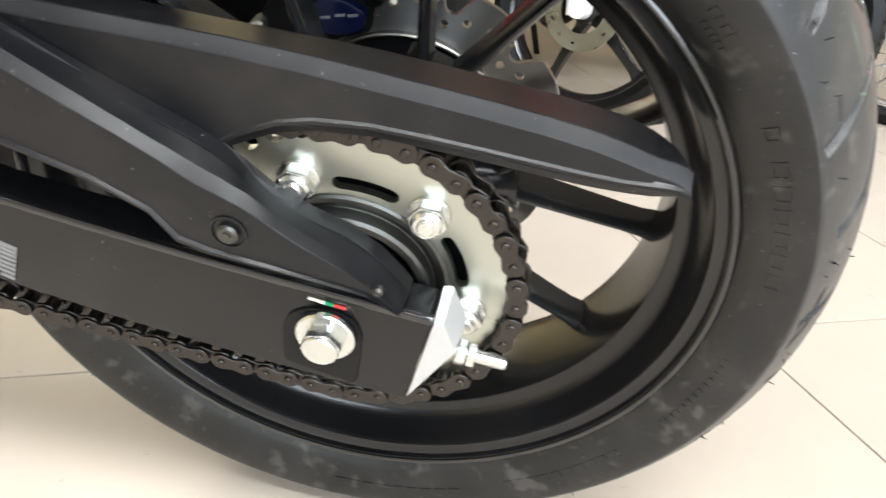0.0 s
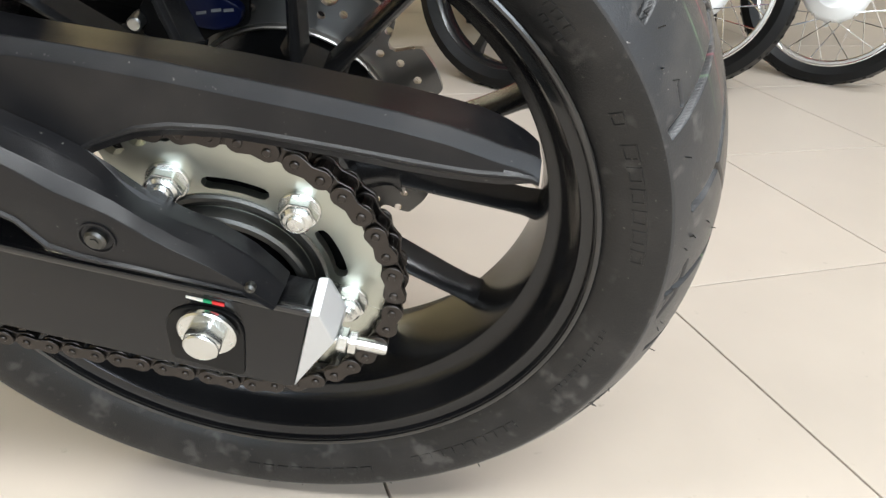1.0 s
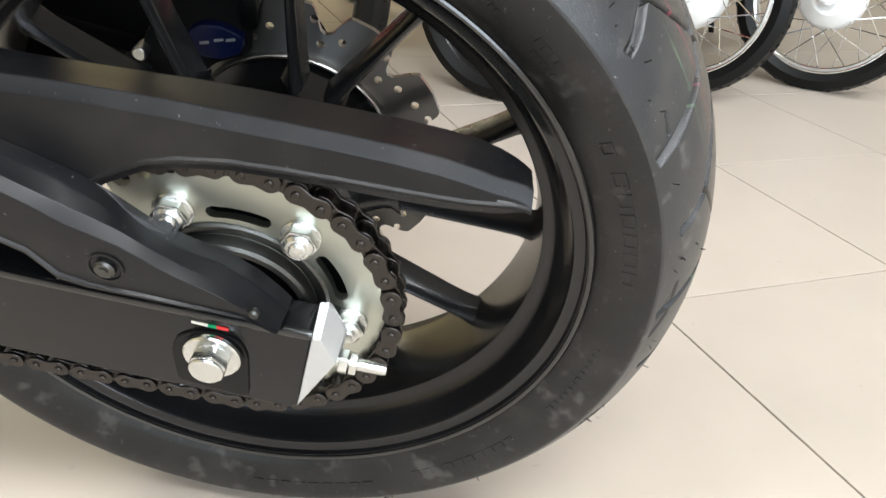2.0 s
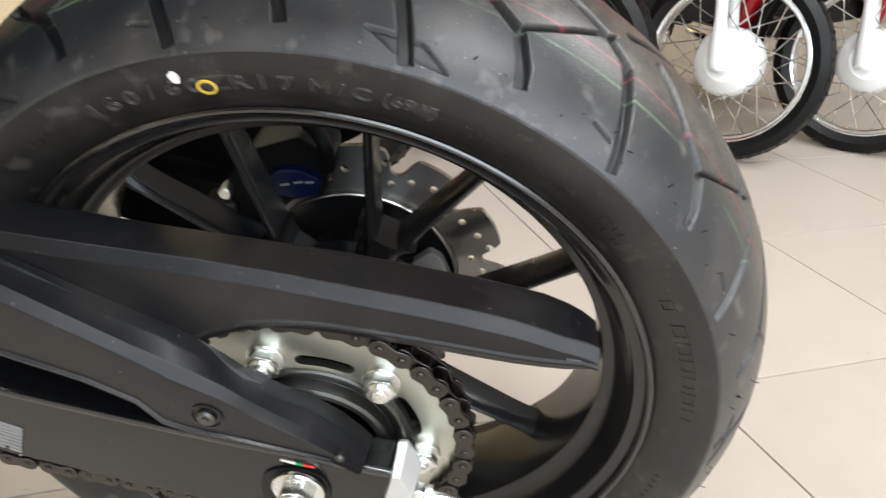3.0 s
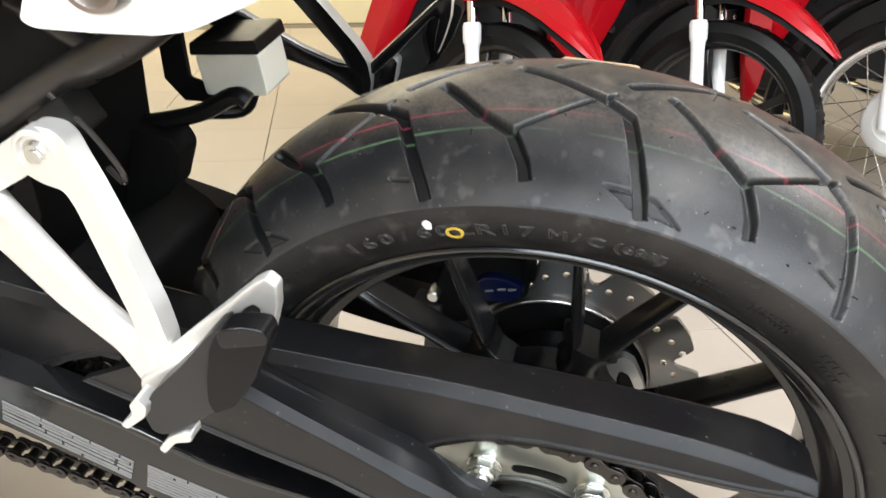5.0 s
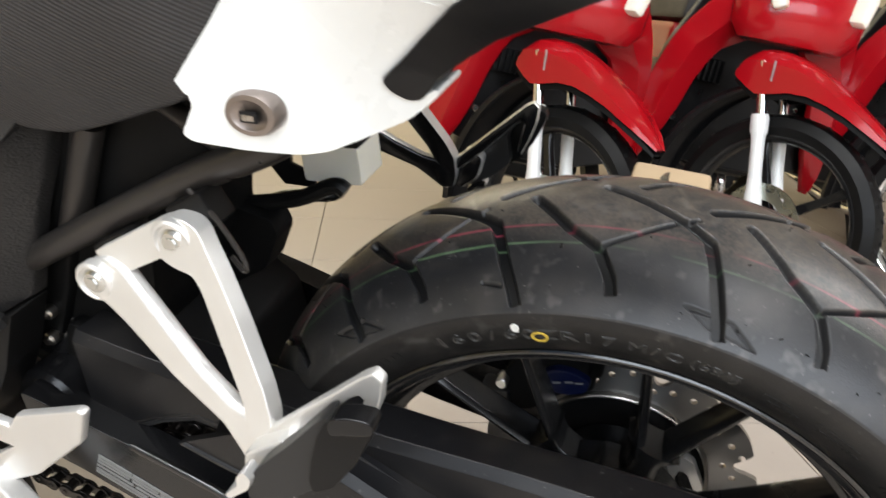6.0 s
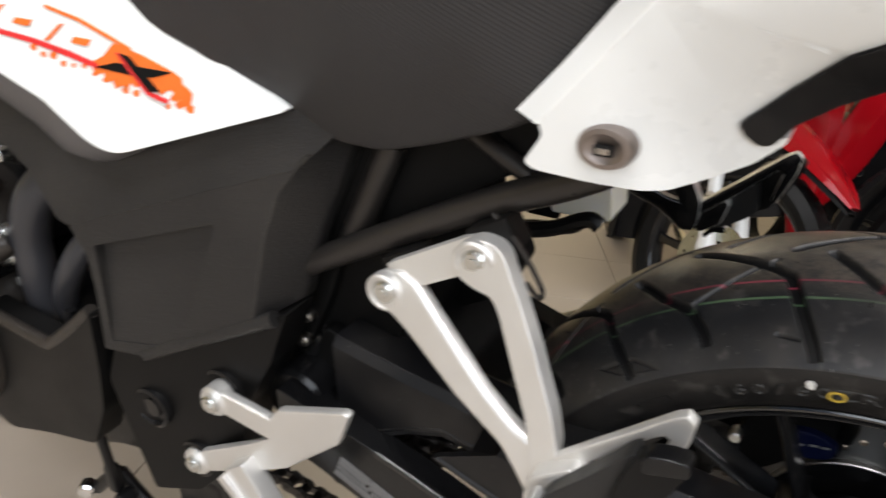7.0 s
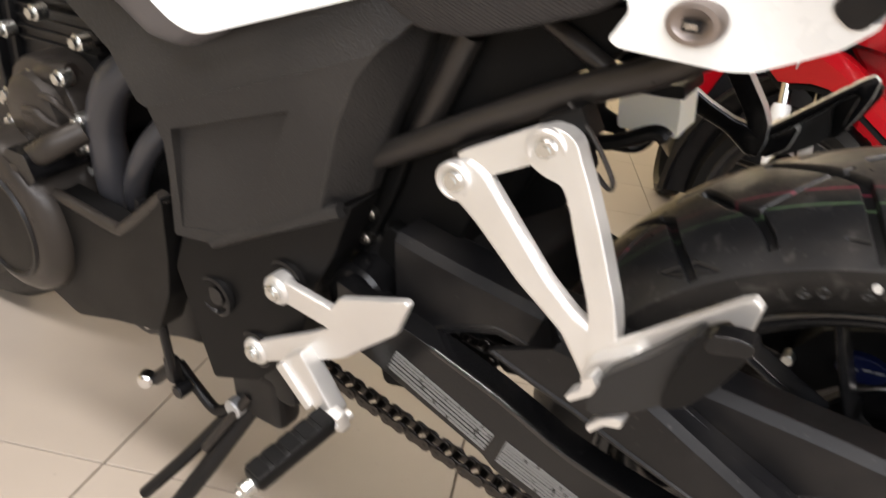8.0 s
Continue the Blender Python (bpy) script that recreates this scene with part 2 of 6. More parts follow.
def spline(pts, k=6):
    """A smooth line through points."""
    p = [Vector(q) for q in pts]
    out = []
    for i in range(len(p) - 1):
        a, b, c, d = p[max(i - 1, 0)], p[i], p[i + 1], p[min(i + 2, len(p) - 1)]
        for j in range(k):
            t = j / k
            out.append(0.5 * ((2 * b) + (c - a) * t + (2 * a - 5 * b + 4 * c - d) * t * t + (3 * b - a - 3 * c + d) * t ** 3))
    out.append(p[-1])
    return out


def tube(pts, r, n=12, smooth=5, radii=None, squash=1.0):
    line = spline(pts, smooth) if smooth > 1 else [Vector(q) for q in pts]
    rings = []
    d0 = (line[1] - line[0]).normalized()
    a = d0.cross(Vector((0, 1, 0)) if abs(d0.y) < 0.9 else Vector((1, 0, 0))).normalized()
    for i, q in enumerate(line):
        d = (line[min(i + 1, len(line) - 1)] - line[max(i - 1, 0)]).normalized()
        a = (a - d * a.dot(d)).normalized()
        b = d.cross(a)
        rad = r if radii is None else radii[0] + (radii[1] - radii[0]) * i / (len(line) - 1)
        rings.append([q + (a * math.cos(2 * math.pi * j / n) + b * squash * math.sin(2 * math.pi * j / n)) * rad for j in range(n)])
    return loft(rings)


def lathe(profile, n=96, closed=False):
    """Turn a profile of (radius, y) round the y axis."""
    bm = bmesh.new()
    rings = []
    for i in range(n):
        a = 2 * math.pi * i / n
        rings.append([bm.verts.new((r * math.sin(a), y, r * math.cos(a))) for r, y in profile])
    k = len(profile)
    for i in range(n):
        a, b = rings[i], rings[(i + 1) % n]
        for j in range(k if closed else k - 1):
            bm.faces.new((a[j], a[(j + 1) % k], b[(j + 1) % k], b[j]))
    bmesh.ops.remove_doubles(bm, verts=bm.verts, dist=1e-6)
    return bm


def cyl(r, y0, y1, n=24, bevel=0.0, at=(0, 0), r2=None):
    r2 = r if r2 is None else r2
    c = bevel
    prof = [(0, y0), (r - c, y0), (r, y0 + c), (r2, y1 - c), (r2 - c, y1), (0, y1)] if c else [(0, y0), (r, y0), (r2, y1), (0, y1)]
    bm = lathe(prof, n)
    bmesh.ops.translate(bm, verts=bm.verts, vec=(at[0], 0, at[1]))
    return bm


def hexa(r, y0, y1, at=(0, 0), bevel=0.001, turn=0.0):
    poly = [(at[0] + r * math.cos(turn + i * math.pi / 3), at[1] + r * math.sin(turn + i * math.pi / 3)) for i in range(6)]
    return slab(poly, y0, y1, bevel)


def box(cx, cy, cz, sx, sy, sz, bevel=0.002, m=None):
    bm = bmesh.new()
    bmesh.ops.create_cube(bm, size=1)
    bmesh.ops.scale(bm, verts=bm.verts, vec=(sx, sy, sz))
    bev(bm, bevel)
    if m is not None:
        bmesh.ops.transform(bm, matrix=m, verts=bm.verts)
    bmesh.ops.translate(bm, verts=bm.verts, vec=(cx, cy, cz))
    return bm


def join(*bms):
    """Several shells of one part in one bmesh."""
    out = bmesh.new()
    for b in bms:
        me = bpy.data.meshes.new("t")
        b.to_mesh(me)
        b.free()
        out.from_mesh(me)
        bpy.data.meshes.remove(me)
    return out


def moved(bm, m):
    bmesh.ops.transform(bm, matrix=m, verts=bm.verts)
    return bm


# ---- room ----
TILE_TURN, TILE, TILE_U, TILE_V = 24.8, 0.456, 0.519, 0.180
ROOM = pose(0, 0, 0, 0, 0, TILE_TURN)


def setting(name, bm, material, label, kind="structure"):
    ob = new(name, mesh_of(bm, name, material))
    ob.matrix_basis = ROOM
    return tagged(ob, label, "room", kind=kind)


X0, X1, Y0, Y1, H = -6.0, 6.0, -5.0, 6.5, 3.2
floor = setting("floor", box(0, 0.75, -0.055, 13, 13, 0.1, 0), M_GROUT, "beige ceramic tiles with thin grey joints")
setting("ceiling", box(0, 0.75, H + 0.06, 13, 13, 0.1, 0), M_CEIL, "plain grey showroom ceiling")
setting("wall_north", box(0, Y1 + 0.1, H / 2, 12, 0.2, H, 0), M_CREAM, "cream painted showroom wall")
setting("wall_south", join(box(0, Y0 - 0.1, 0.6, 12, 0.2, 1.2, 0), box(0, Y0 - 0.1, 3.1, 12, 0.2, 0.2, 0)), M_WALL, "low wall and lintel of the wide shop front")
setting("wall_west", box(X0 - 0.1, 0.75, H / 2, 0.2, 11.9, H, 0), M_CREAM, "cream painted showroom wall")
setting("wall_east", box(X1 + 0.1, 0.75, H / 2, 0.2, 11.9, H, 0), M_WALL, "cream painted showroom wall")

# ---- the motorcycle ----
# its own axes: x to the rear, y to its right, z up; the rear axle stands at (-0.007, 0, 0.309)
LEAN, AXLE = 14.36, 0.309
BIKE = pose(0, 0, 0.078) @ pose(0, 0, 0, LEAN) @ pose(0, 0, -0.075)
bike = thing("motorcycle", BIKE, "white and black adventure motorcycle leaning on its side stand", "motorcycle")
HUB = pose(-0.0056, -0.0023, 0.3086, 0.34, 0, 0.667)  # the wheel sits a little askew in the arm
DRIVE = HUB.inverted() @ pose(-0.007, 0, AXLE, 0.7, 0, 1.9)  # the sprocket runs in line with the chain

# rear tyre: round crown with cut grooves, flat lettered walls
CROWN, ARC, EDGE = 0.3124, 0.1094, 51.9
GROOVES = [  # degrees round the wheel, degrees over the crown, half width, depth
    ([(0, 50), (-0.6, 44), (-1.6, 36), (-3.7, 18), (-6.8, 12), (-16.5, -3)], 0.0038, 0.0062),
    ([(12.1, 44.5), (11.6, 38.5), (9.8, 29), (5.7, 21), (0.7, 5.7)], 0.0036, 0.0062),
    ([(9.6, 28.5), (14.2, 21), (20.2, 9.5)], 0.0018, 0.004),
]
DASH = [(-4.6, 41.5), (-2.2, 43.0)]
QUAD = [(-4.8, 42.3), (1.0, 43.2), (4.4, 49.0), (-1.6, 47.2)]
PERIOD, THETA0 = 360 / 14, 13.4
U, V = 0.0050, 0.001945  # metres for a degree round the wheel and over the crown


WALL = [(0.0864, 0.2690), (0.0866, 0.2668), (0.0857, 0.2610), (0.0838, 0.2540), (0.0811, 0.2470), (0.0778, 0.2400), (0.0745, 0.2345), (0.0727, 0.2328), (0.0718, 0.2312), (0.0698, 0.2295), (0.0640, 0.2260)]


def wall_y(r):
    """How far out the tyre wall stands at radius r."""
    return float(np.interp(r, [q[1] for q in WALL[::-1]], [q[0] for q in WALL[::-1]]))


def seg_dist(p, a, b):
    ax, ay, bx, by = a[0], a[1], b[0], b[1]
    dx, dy = bx - ax, by - ay
    t = np.clip(((p[0] - ax) * dx + (p[1] - ay) * dy) / (dx * dx + dy * dy), 0, 1)
    return np.hypot(p[0] - ax - t * dx, p[1] - ay - t * dy)


def tread_cut(theta, phi):
    """How deep the tread is cut at angles round the wheel and over the crown (degrees, numpy)."""
    cut = np.zeros_like(theta)
    for side in (1, -1):
        ph = phi * side
        th = theta + (0 if side == 1 else PERIOD / 2) - THETA0
        turn = np.floor((th + 8) / PERIOD)
        th = (th + 8) % PERIOD - 8
        for shift in (-PERIOD, 0, PERIOD):
            q = ((th + shift) * U, ph * V)
            near = (turn - round(shift / PERIOD)) % 4
            for line, half, depth in GROOVES:
                pts = [(a * U, b * V) for a, b in line]
                d = np.min([seg_dist(q, a, b) for a, b in zip(pts, pts[1:])], axis=0)
                (ex, ey), (fx, fy) = pts[0], pts[1]
                past = ((ex - q[0]) * (ex - fx) + (ey - q[1]) * (ey - fy)) / math.hypot(ex - fx, ey - fy)
                d = np.where((past < 0) & (np.hypot(q[0] - ex, q[1] - ey) < half * 1.6), 9.0, d)  # square ends
                cut = np.maximum(cut, depth * np.clip((half + 0.0002 - d) / 0.0009, 0, 1))
            d = seg_dist(q, *[(a * U, b * V) for a, b in DASH])
            cut = np.maximum(cut, np.where((near >= 1) & (near <= 2), 0.003 * np.clip((0.0016 - d) / 0.0012, 0, 1), 0))
            pts = [(a * U, b * V) for a, b in QUAD]
            inside = np.ones_like(theta, bool)
            edge = np.full_like(theta, 9.0)
            for a, b in zip(pts, pts[1:] + pts[:1]):
                inside &= ((b[0] - a[0]) * (q[1] - a[1]) - (b[1] - a[1]) * (q[0] - a[0])) > 0
                edge = np.minimum(edge, seg_dist(q, a, b))
            mark = np.where(inside, 0.0010, 0) + 0.0016 * np.clip((0.0013 - edge) / 0.001, 0, 1)
            cut = np.maximum(cut, np.where((near == 0) | (near == 3), mark, 0))
    return cut


def tyre_mesh(name, material):
    n = 2600
    phis = np.concatenate([np.linspace(-EDGE, 18, 205), np.linspace(19, EDGE, 36)])
    side = WALL
    prof_y = np.concatenate([[-y for y, r in side[::-1]], ARC * np.sin(np.radians(phis)), [y for y, r in side]])
    prof_r = np.concatenate([[r for y, r in side[::-1]], CROWN - ARC + ARC * np.cos(np.radians(phis)), [r for y, r in side]])
    k, ns = len(prof_y), len(side)
    th = np.degrees(np.arange(n) * 2 * np.pi / n)
    grid_t, grid_p = np.meshgrid(th, -phis, indexing="ij")
    cut = np.zeros((n, k))
    cut[:, ns:-ns] = tread_cut(grid_t, grid_p)
    r = prof_r[None, :] - cut
    a = np.radians(th)[:, None]
    co = np.stack([r * np.sin(a), np.repeat(prof_y[None, :], n, 0), r * np.cos(a)], -1).reshape(-1, 3)
    i, j = np.meshgrid(np.arange(n), np.arange(k - 1), indexing="ij")
    i2 = (i + 1) % n
    faces = np.stack([i * k + j, i * k + j + 1, i2 * k + j + 1, i2 * k + j], -1).reshape(-1, 4)
    me = bpy.data.meshes.new(name)
    me.from_pydata(co.tolist(), [], faces.tolist())
    me.polygons.foreach_set("use_smooth", np.ones(len(faces), bool))
    me.materials.append(material)
    me.materials.append(M_RUBBER)
    wall = (j < ns - 1) | (j >= k - ns)
    me.polygons.foreach_set("material_index", wall.reshape(-1).astype(np.int32))
    # mask of cut depth, used to darken the grooves in the tread colour
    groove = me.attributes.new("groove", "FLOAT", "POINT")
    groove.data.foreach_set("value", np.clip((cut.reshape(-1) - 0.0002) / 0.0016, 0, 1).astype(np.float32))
    me.update()
    return me


def striped_rubber():
    """Tyre rubber with the maker's thin red and green lines round the crown."""
    m = M_TREAD.copy()
    m.name = "striped_tyre_rubber"
    n, l = m.node_tree.nodes, m.node_tree.links
    b = n["Principled BSDF"]
    src = b.inputs["Base Color"].links[0].from_socket
    tc = [q for q in n if q.type == "TEX_COORD"][0]
    sep = n.new("ShaderNodeSeparateXYZ")
    l.new(tc.outputs["Object"], sep.inputs[0])
    wob = n.new("ShaderNodeTexNoise")
    wob.inputs["Scale"].default_value, wob.inputs["Detail"].default_value = 14, 4
    l.new(tc.outputs["Object"], wob.inputs["Vector"])
    # brownish, dusty and scuffed over the middle of the tread, in patches and in fine grain
    ab = n.new("ShaderNodeMath")
    ab.operation = "ABSOLUTE"
    l.new(sep.outputs["Y"], ab.inputs[0])
    mr = n.new("ShaderNodeMapRange")
    mr.inputs["From Min"].default_value, mr.inputs["From Max"].default_value = 0.052, 0.036
    mr.inputs["To Max"].default_value = 0.95
    l.new(ab.outputs[0], mr.inputs["Value"])
    grains = []
    for size, lo, hi in ((30, 0.40, 0.62), (120, 0.40, 0.62), (420, 0.40, 0.62)):
        gr = n.new("ShaderNodeTexNoise")
        gr.inputs["Scale"].default_value, gr.inputs["Detail"].default_value = size, 4
        l.new(tc.outputs["Object"], gr.inputs["Vector"])
        cut = n.new("ShaderNodeMapRange")
        cut.inputs["From Min"].default_value, cut.inputs["From Max"].default_value = lo, hi
        l.new(gr.outputs["Fac"], cut.inputs["Value"])
        grains.append(cut)
    mean = grains[0].outputs[0]
    for g in grains[1:]:
        mul = n.new("ShaderNodeMath")
        mul.operation = "MULTIPLY_ADD"
        mul.inputs[1].default_value = 0.55
        l.new(mean, mul.inputs[0])
        half_g = n.new("ShaderNodeMath")
        half_g.operation = "MULTIPLY"
        half_g.inputs[1].default_value = 0.5
        l.new(g.outputs[0], half_g.inputs[0])
        l.new(half_g.outputs[0], mul.inputs[2])
        mean = mul.outputs[0]
    mul = n.new("ShaderNodeMath")
    mul.operation = "MULTIPLY"
    l.new(mean, mul.inputs[0])
    l.new(mr.outputs[0], mul.inputs[1])
    mx = n.new("ShaderNodeMix")
    mx.data_type = "RGBA"
    mx.inputs["B"].default_value = (0.088, 0.073, 0.058, 1)
    l.new(mul.outputs[0], mx.inputs["Factor"])
    l.new(src, mx.inputs["A"])
    # darker, dust-free rubber in the grooves, with their shade painted into the colour
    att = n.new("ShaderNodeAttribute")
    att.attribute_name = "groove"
    groove_shade = n.new("ShaderNodeMix")
    groove_shade.data_type = "RGBA"
    groove_shade.inputs["B"].default_value = (0.013, 0.013, 0.0135, 1)
    l.new(att.outputs["Fac"], groove_shade.inputs["Factor"])
    l.new(mx.outputs["Result"], groove_shade.inputs["A"])
    src = groove_shade.outputs["Result"]
    for y, half, col in ((-0.0378, 0.0007, (0.40, 0.06, 0.10)), (-0.0505, 0.0007, (0.16, 0.27, 0.14))):
        off = n.new("ShaderNodeMath")
        off.operation = "ADD"
        off.inputs[1].default_value = -y
        l.new(sep.outputs["Y"], off.inputs[0])
        shake = n.new("ShaderNodeMath")
        shake.operation = "MULTIPLY_ADD"
        shake.inputs[1].default_value, shake.inputs[2].default_value = 0.004, -0.002
        l.new(wob.outputs["Fac"], shake.inputs[0])
        add = n.new("ShaderNodeMath")
        l.new(off.outputs[0], add.inputs[0])
        l.new(shake.outputs[0], add.inputs[1])
        ab = n.new("ShaderNodeMath")
        ab.operation = "ABSOLUTE"
        l.new(add.outputs[0], ab.inputs[0])
        mr = n.new("ShaderNodeMapRange")
        mr.inputs["From Min"].default_value, mr.inputs["From Max"].default_value = half * 1.5, half * 0.6
        mr.inputs["To Max"].default_value = 0.62
        l.new(ab.outputs[0], mr.inputs["Value"])
        gate = n.new("ShaderNodeMath")
        gate.operation = "MULTIPLY"
        worn = n.new("ShaderNodeMapRange")
        worn.inputs["From Min"].default_value, worn.inputs["From Max"].default_value = 0.40, 0.62
        l.new(wob.outputs["Fac"], worn.inputs["Value"])
        l.new(mr.outputs[0], gate.inputs[0])
        l.new(worn.outputs[0], gate.inputs[1])
        mx = n.new("ShaderNodeMix")
        mx.data_type = "RGBA"
        mx.inputs["B"].default_value = (*col, 1)
        l.new(gate.outputs[0], mx.inputs["Factor"])
        l.new(src, mx.inputs["A"])
        src = mx.outputs["Result"]
    l.new(src, b.inputs["Base Color"])
    # specular drops with the groove mask, which keeps the cuts dark
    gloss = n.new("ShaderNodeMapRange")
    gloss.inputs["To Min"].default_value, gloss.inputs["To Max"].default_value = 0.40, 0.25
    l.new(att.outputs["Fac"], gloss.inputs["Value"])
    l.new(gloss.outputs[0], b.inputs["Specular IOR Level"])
    return m


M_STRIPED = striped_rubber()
RIM = [(0.2298, -0.0640), (0.2300, -0.0705), (0.2280, -0.0720), (0.2258, -0.0710), (0.2246, -0.0672), (0.2214, -0.0650), (0.2176, -0.0646), (0.2160, -0.0620), (0.2135, -0.0540), (0.2105, -0.0450), (0.2065, -0.0395), (0.2030, -0.0372), (0.1998, -0.0368), (0.1978, -0.0350), (0.1970, -0.0310), (0.1945, -0.0150)]
RIM = RIM + [(r, -y) for r, y in RIM[::-1]]
rear_wheel = part("rear_wheel", lathe(RIM, 160, True), M_RIM, bike, "black cast alloy wheel", HUB)
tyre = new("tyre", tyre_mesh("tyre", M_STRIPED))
tyre.parent = rear_wheel
tagged(tyre, "new black road tyre with thin red and green lines")


def letter_mesh(ch, size, depth):
    cu = bpy.data.curves.new("t", "FONT")
    cu.body, cu.size, cu.align_x, cu.align_y = ch, size, "CENTER", "CENTER"
    cu.fill_mode, cu.bevel_depth, cu.bevel_resolution = "NONE", depth, 1
    cu.resolution_u = 3
    ob = bpy.data.objects.new("t", cu)
    scene.collection.objects.link(ob)
    me = bpy.data.meshes.new_from_object(ob)
    bpy.data.objects.remove(ob)
    return me


def on_wall(angle, r, y):
    """The pose of a flat mark on the near tyre wall, its top outwards."""
    tilt = math.degrees(math.atan2(wall_y(r + 0.004) - wall_y(r - 0.004), 0.008))
    return pose(0, 0, 0, 0, angle, 0) @ pose(0, -wall_y(r) - y, r, 90 + tilt, 0, 0)


def lettering(text, a0, a1, r, size, name, y=0.0, depth=0.00045):
    bm = bmesh.new()
    for i, ch in enumerate(text):
        if ch == " ":
            continue
        me = letter_mesh(ch, size, depth)
        me.transform(on_wall(a0 + (a1 - a0) * (i + 0.5) / len(text), r, y) @ Matrix.Diagonal((1.25, 1, 1, 1)))
        bm.from_mesh(me)
        bpy.data.meshes.remove(me)
    part(name, bm, M_LETTER, rear_wheel, "raised rubber lettering")


lettering("160/60ZR17", -27.4, 1.6, 0.2500, 0.0145, "size_lettering")
lettering("M/C", 3.0, 10.4, 0.2502, 0.0125, "size_lettering")
lettering("(69W)", 11.2, 18.8, 0.2508, 0.0115, "size_lettering")


def wall_bars(a0, a1, r, h, count, name, skip=0.25, y=0.0001):
    """Raised blocks on the tyre wall, for marks that cannot be read."""
    shells = []
    step = (a1 - a0) / count
    for i in range(count):
        c = a0 + step * (i + 0.5)
        w = r * radians(step) * (1 - skip)
        for dz, hh in ((h * 0.42, h * 0.16), (-h * 0.42, h * 0.16)) if h > 0.006 else ((0, h),):
            shells.append(moved(box(0, 0, 0, w, hh, 0.0011, 0.0002), on_wall(c, r + dz, y)))
        if h > 0.006:
            for dx in (-w * 0.38, w * 0.38):
                shells.append(moved(box(dx, 0, 0, w * 0.22, h, 0.0011, 0.0002), on_wall(c, r, y)))
    tagged(part(name, join(*shells), M_RUBBER, rear_wheel, "raised rubber marks"), kind="stuff")


for side0 in (64.5, 244.0):
    wall_bars(side0, side0 + 21.5, 0.2508, 0.0088, 6, "maker_mark", 0.2, 0.0)
for a0, a1, r, h, c in ((-41, -34, 0.2515, 0.005, 5), (22, 26, 0.2500, 0.004, 4), (23, 28, 0.2450, 0.004, 5), (30, 37, 0.2510, 0.0035, 8), (31, 38, 0.2465, 0.0035, 8), (43, 48, 0.2510, 0.005, 4), (44, 49, 0.2440, 0.004, 5), (59.5, 62.5, 0.2500, 0.008, 1), (128, 152, 0.2500, 0.006, 10), (100, 118, 0.2470, 0.0035, 12), (160, 185, 0.2530, 0.005, 9)):
    wall_bars(a0, a1, r, h, c, "wall_mark")
part("paint_ring", moved(lathe([(0.0038, -0.0003), (0.0038, 0.0003), (0.0056, 0.0003), (0.0056, -0.0003)], 24, True), pose(0, 0, 0, 0, -9.8, 0) @ pose(0, -wall_y(0.2485) - 0.0008, 0.2485, 23)), M_YELLOW, rear_wheel, "yellow paint ring")
part("paint_spot", moved(slab([(-0.003, -0.005), (0.002, -0.006), (0.004, 0.001), (0.001, 0.006), (-0.004, 0.003)], -0.0004, 0.0004, 0, 0.002), pose(0, 0, 0, 0, -13.0, 0) @ pose(0, -wall_y(0.2575) - 0.0008, 0.2575, 17) @ Matrix.Scale(0.75, 4)), M_WHITE, rear_wheel, "white paint spot")
rnd = random.Random(7)
hairs = []
for i in range(115):
    th, ph = rnd.uniform(0, 360), rnd.choice((rnd.uniform(-48, -20), rnd.uniform(-48, 46), -43 + rnd.uniform(-3, 3)))
    q = pose(0, 0, 0, 0, th, 0) @ pose(0, 0, CROWN - ARC) @ pose(0, 0, 0, -ph, 0, 0) @ pose(0, 0, ARC, rnd.uniform(-35, 35), rnd.uniform(-35, 35), 0)
    ln = rnd.uniform(0.0015, 0.0042)
    hairs.append(moved(tube([(0, 0, -0.0005), (0, 0, ln)], 0.0004, 5, 1), q))
tagged(part("moulding_hairs", join(*hairs), M_RUBBER, rear_wheel), kind="stuff")


def spoke(a0, r0, a1, r1, w0, w1, d0, d1, dish=0.0):
    """A cast spoke from the hub at angle a0 to the rim at a1, bowed and flared at its ends."""
    rings = []
    p0 = Vector((r0 * math.sin(radians(a0)), 0, r0 * math.cos(radians(a0))))
    p1 = Vector((r1 * math.sin(radians(a1)), 0, r1 * math.cos(radians(a1))))
    d = (p1 - p0).normalized()
    side = Vector((d.z, 0, -d.x))
    for i in range(9):
        t = i / 8
        flare = 1 + 1.1 * max(0, (t - 0.78) / 0.22) ** 2 + 0.4 * max(0, (0.15 - t) / 0.15) ** 2
        w, dep = (w0 + (w1 - w0) * t) * flare / 2, (d0 + (d1 - d0) * t) / 2
        q = p0 + (p1 - p0) * t
        c = 0.82
        lift = dish * t
        ring = [(-w, -dep * 0.20 + lift), (-w * 0.86, -dep * 0.55 + lift), (-w * 0.55, -dep * 0.85 + lift), (-w * 0.1, -dep + lift), (w * 0.35, -dep * 0.98 + lift), (w * 0.86, -dep * 0.80 + lift), (w, -dep * 0.66 + lift), (w, dep * c), (w * c, dep), (-w * c, dep), (-w, dep * c)]
        rings.append([q + side * s + Vector((0, yy, 0)) for s, yy in ring])
    return loft(rings)


for v in range(6):
    c = 21.0 + 60 * v
    for s in (-1, 1):
        part("spoke", moved(spoke(c + 5 * s, 0.080, c + 14.5 * s, 0.200, 0.0100, 0.0080, 0.034, 0.032, 0.006), pose(0, 0.012, 0)), M_SPOKE, rear_wheel, sharp=30)
    part("spoke_root", moved(spoke(c, 0.045, c, 0.094, 0.040, 0.022, 0.046, 0.034), pose(0, 0.010, 0)), M_SPOKE, rear_wheel, sharp=30)
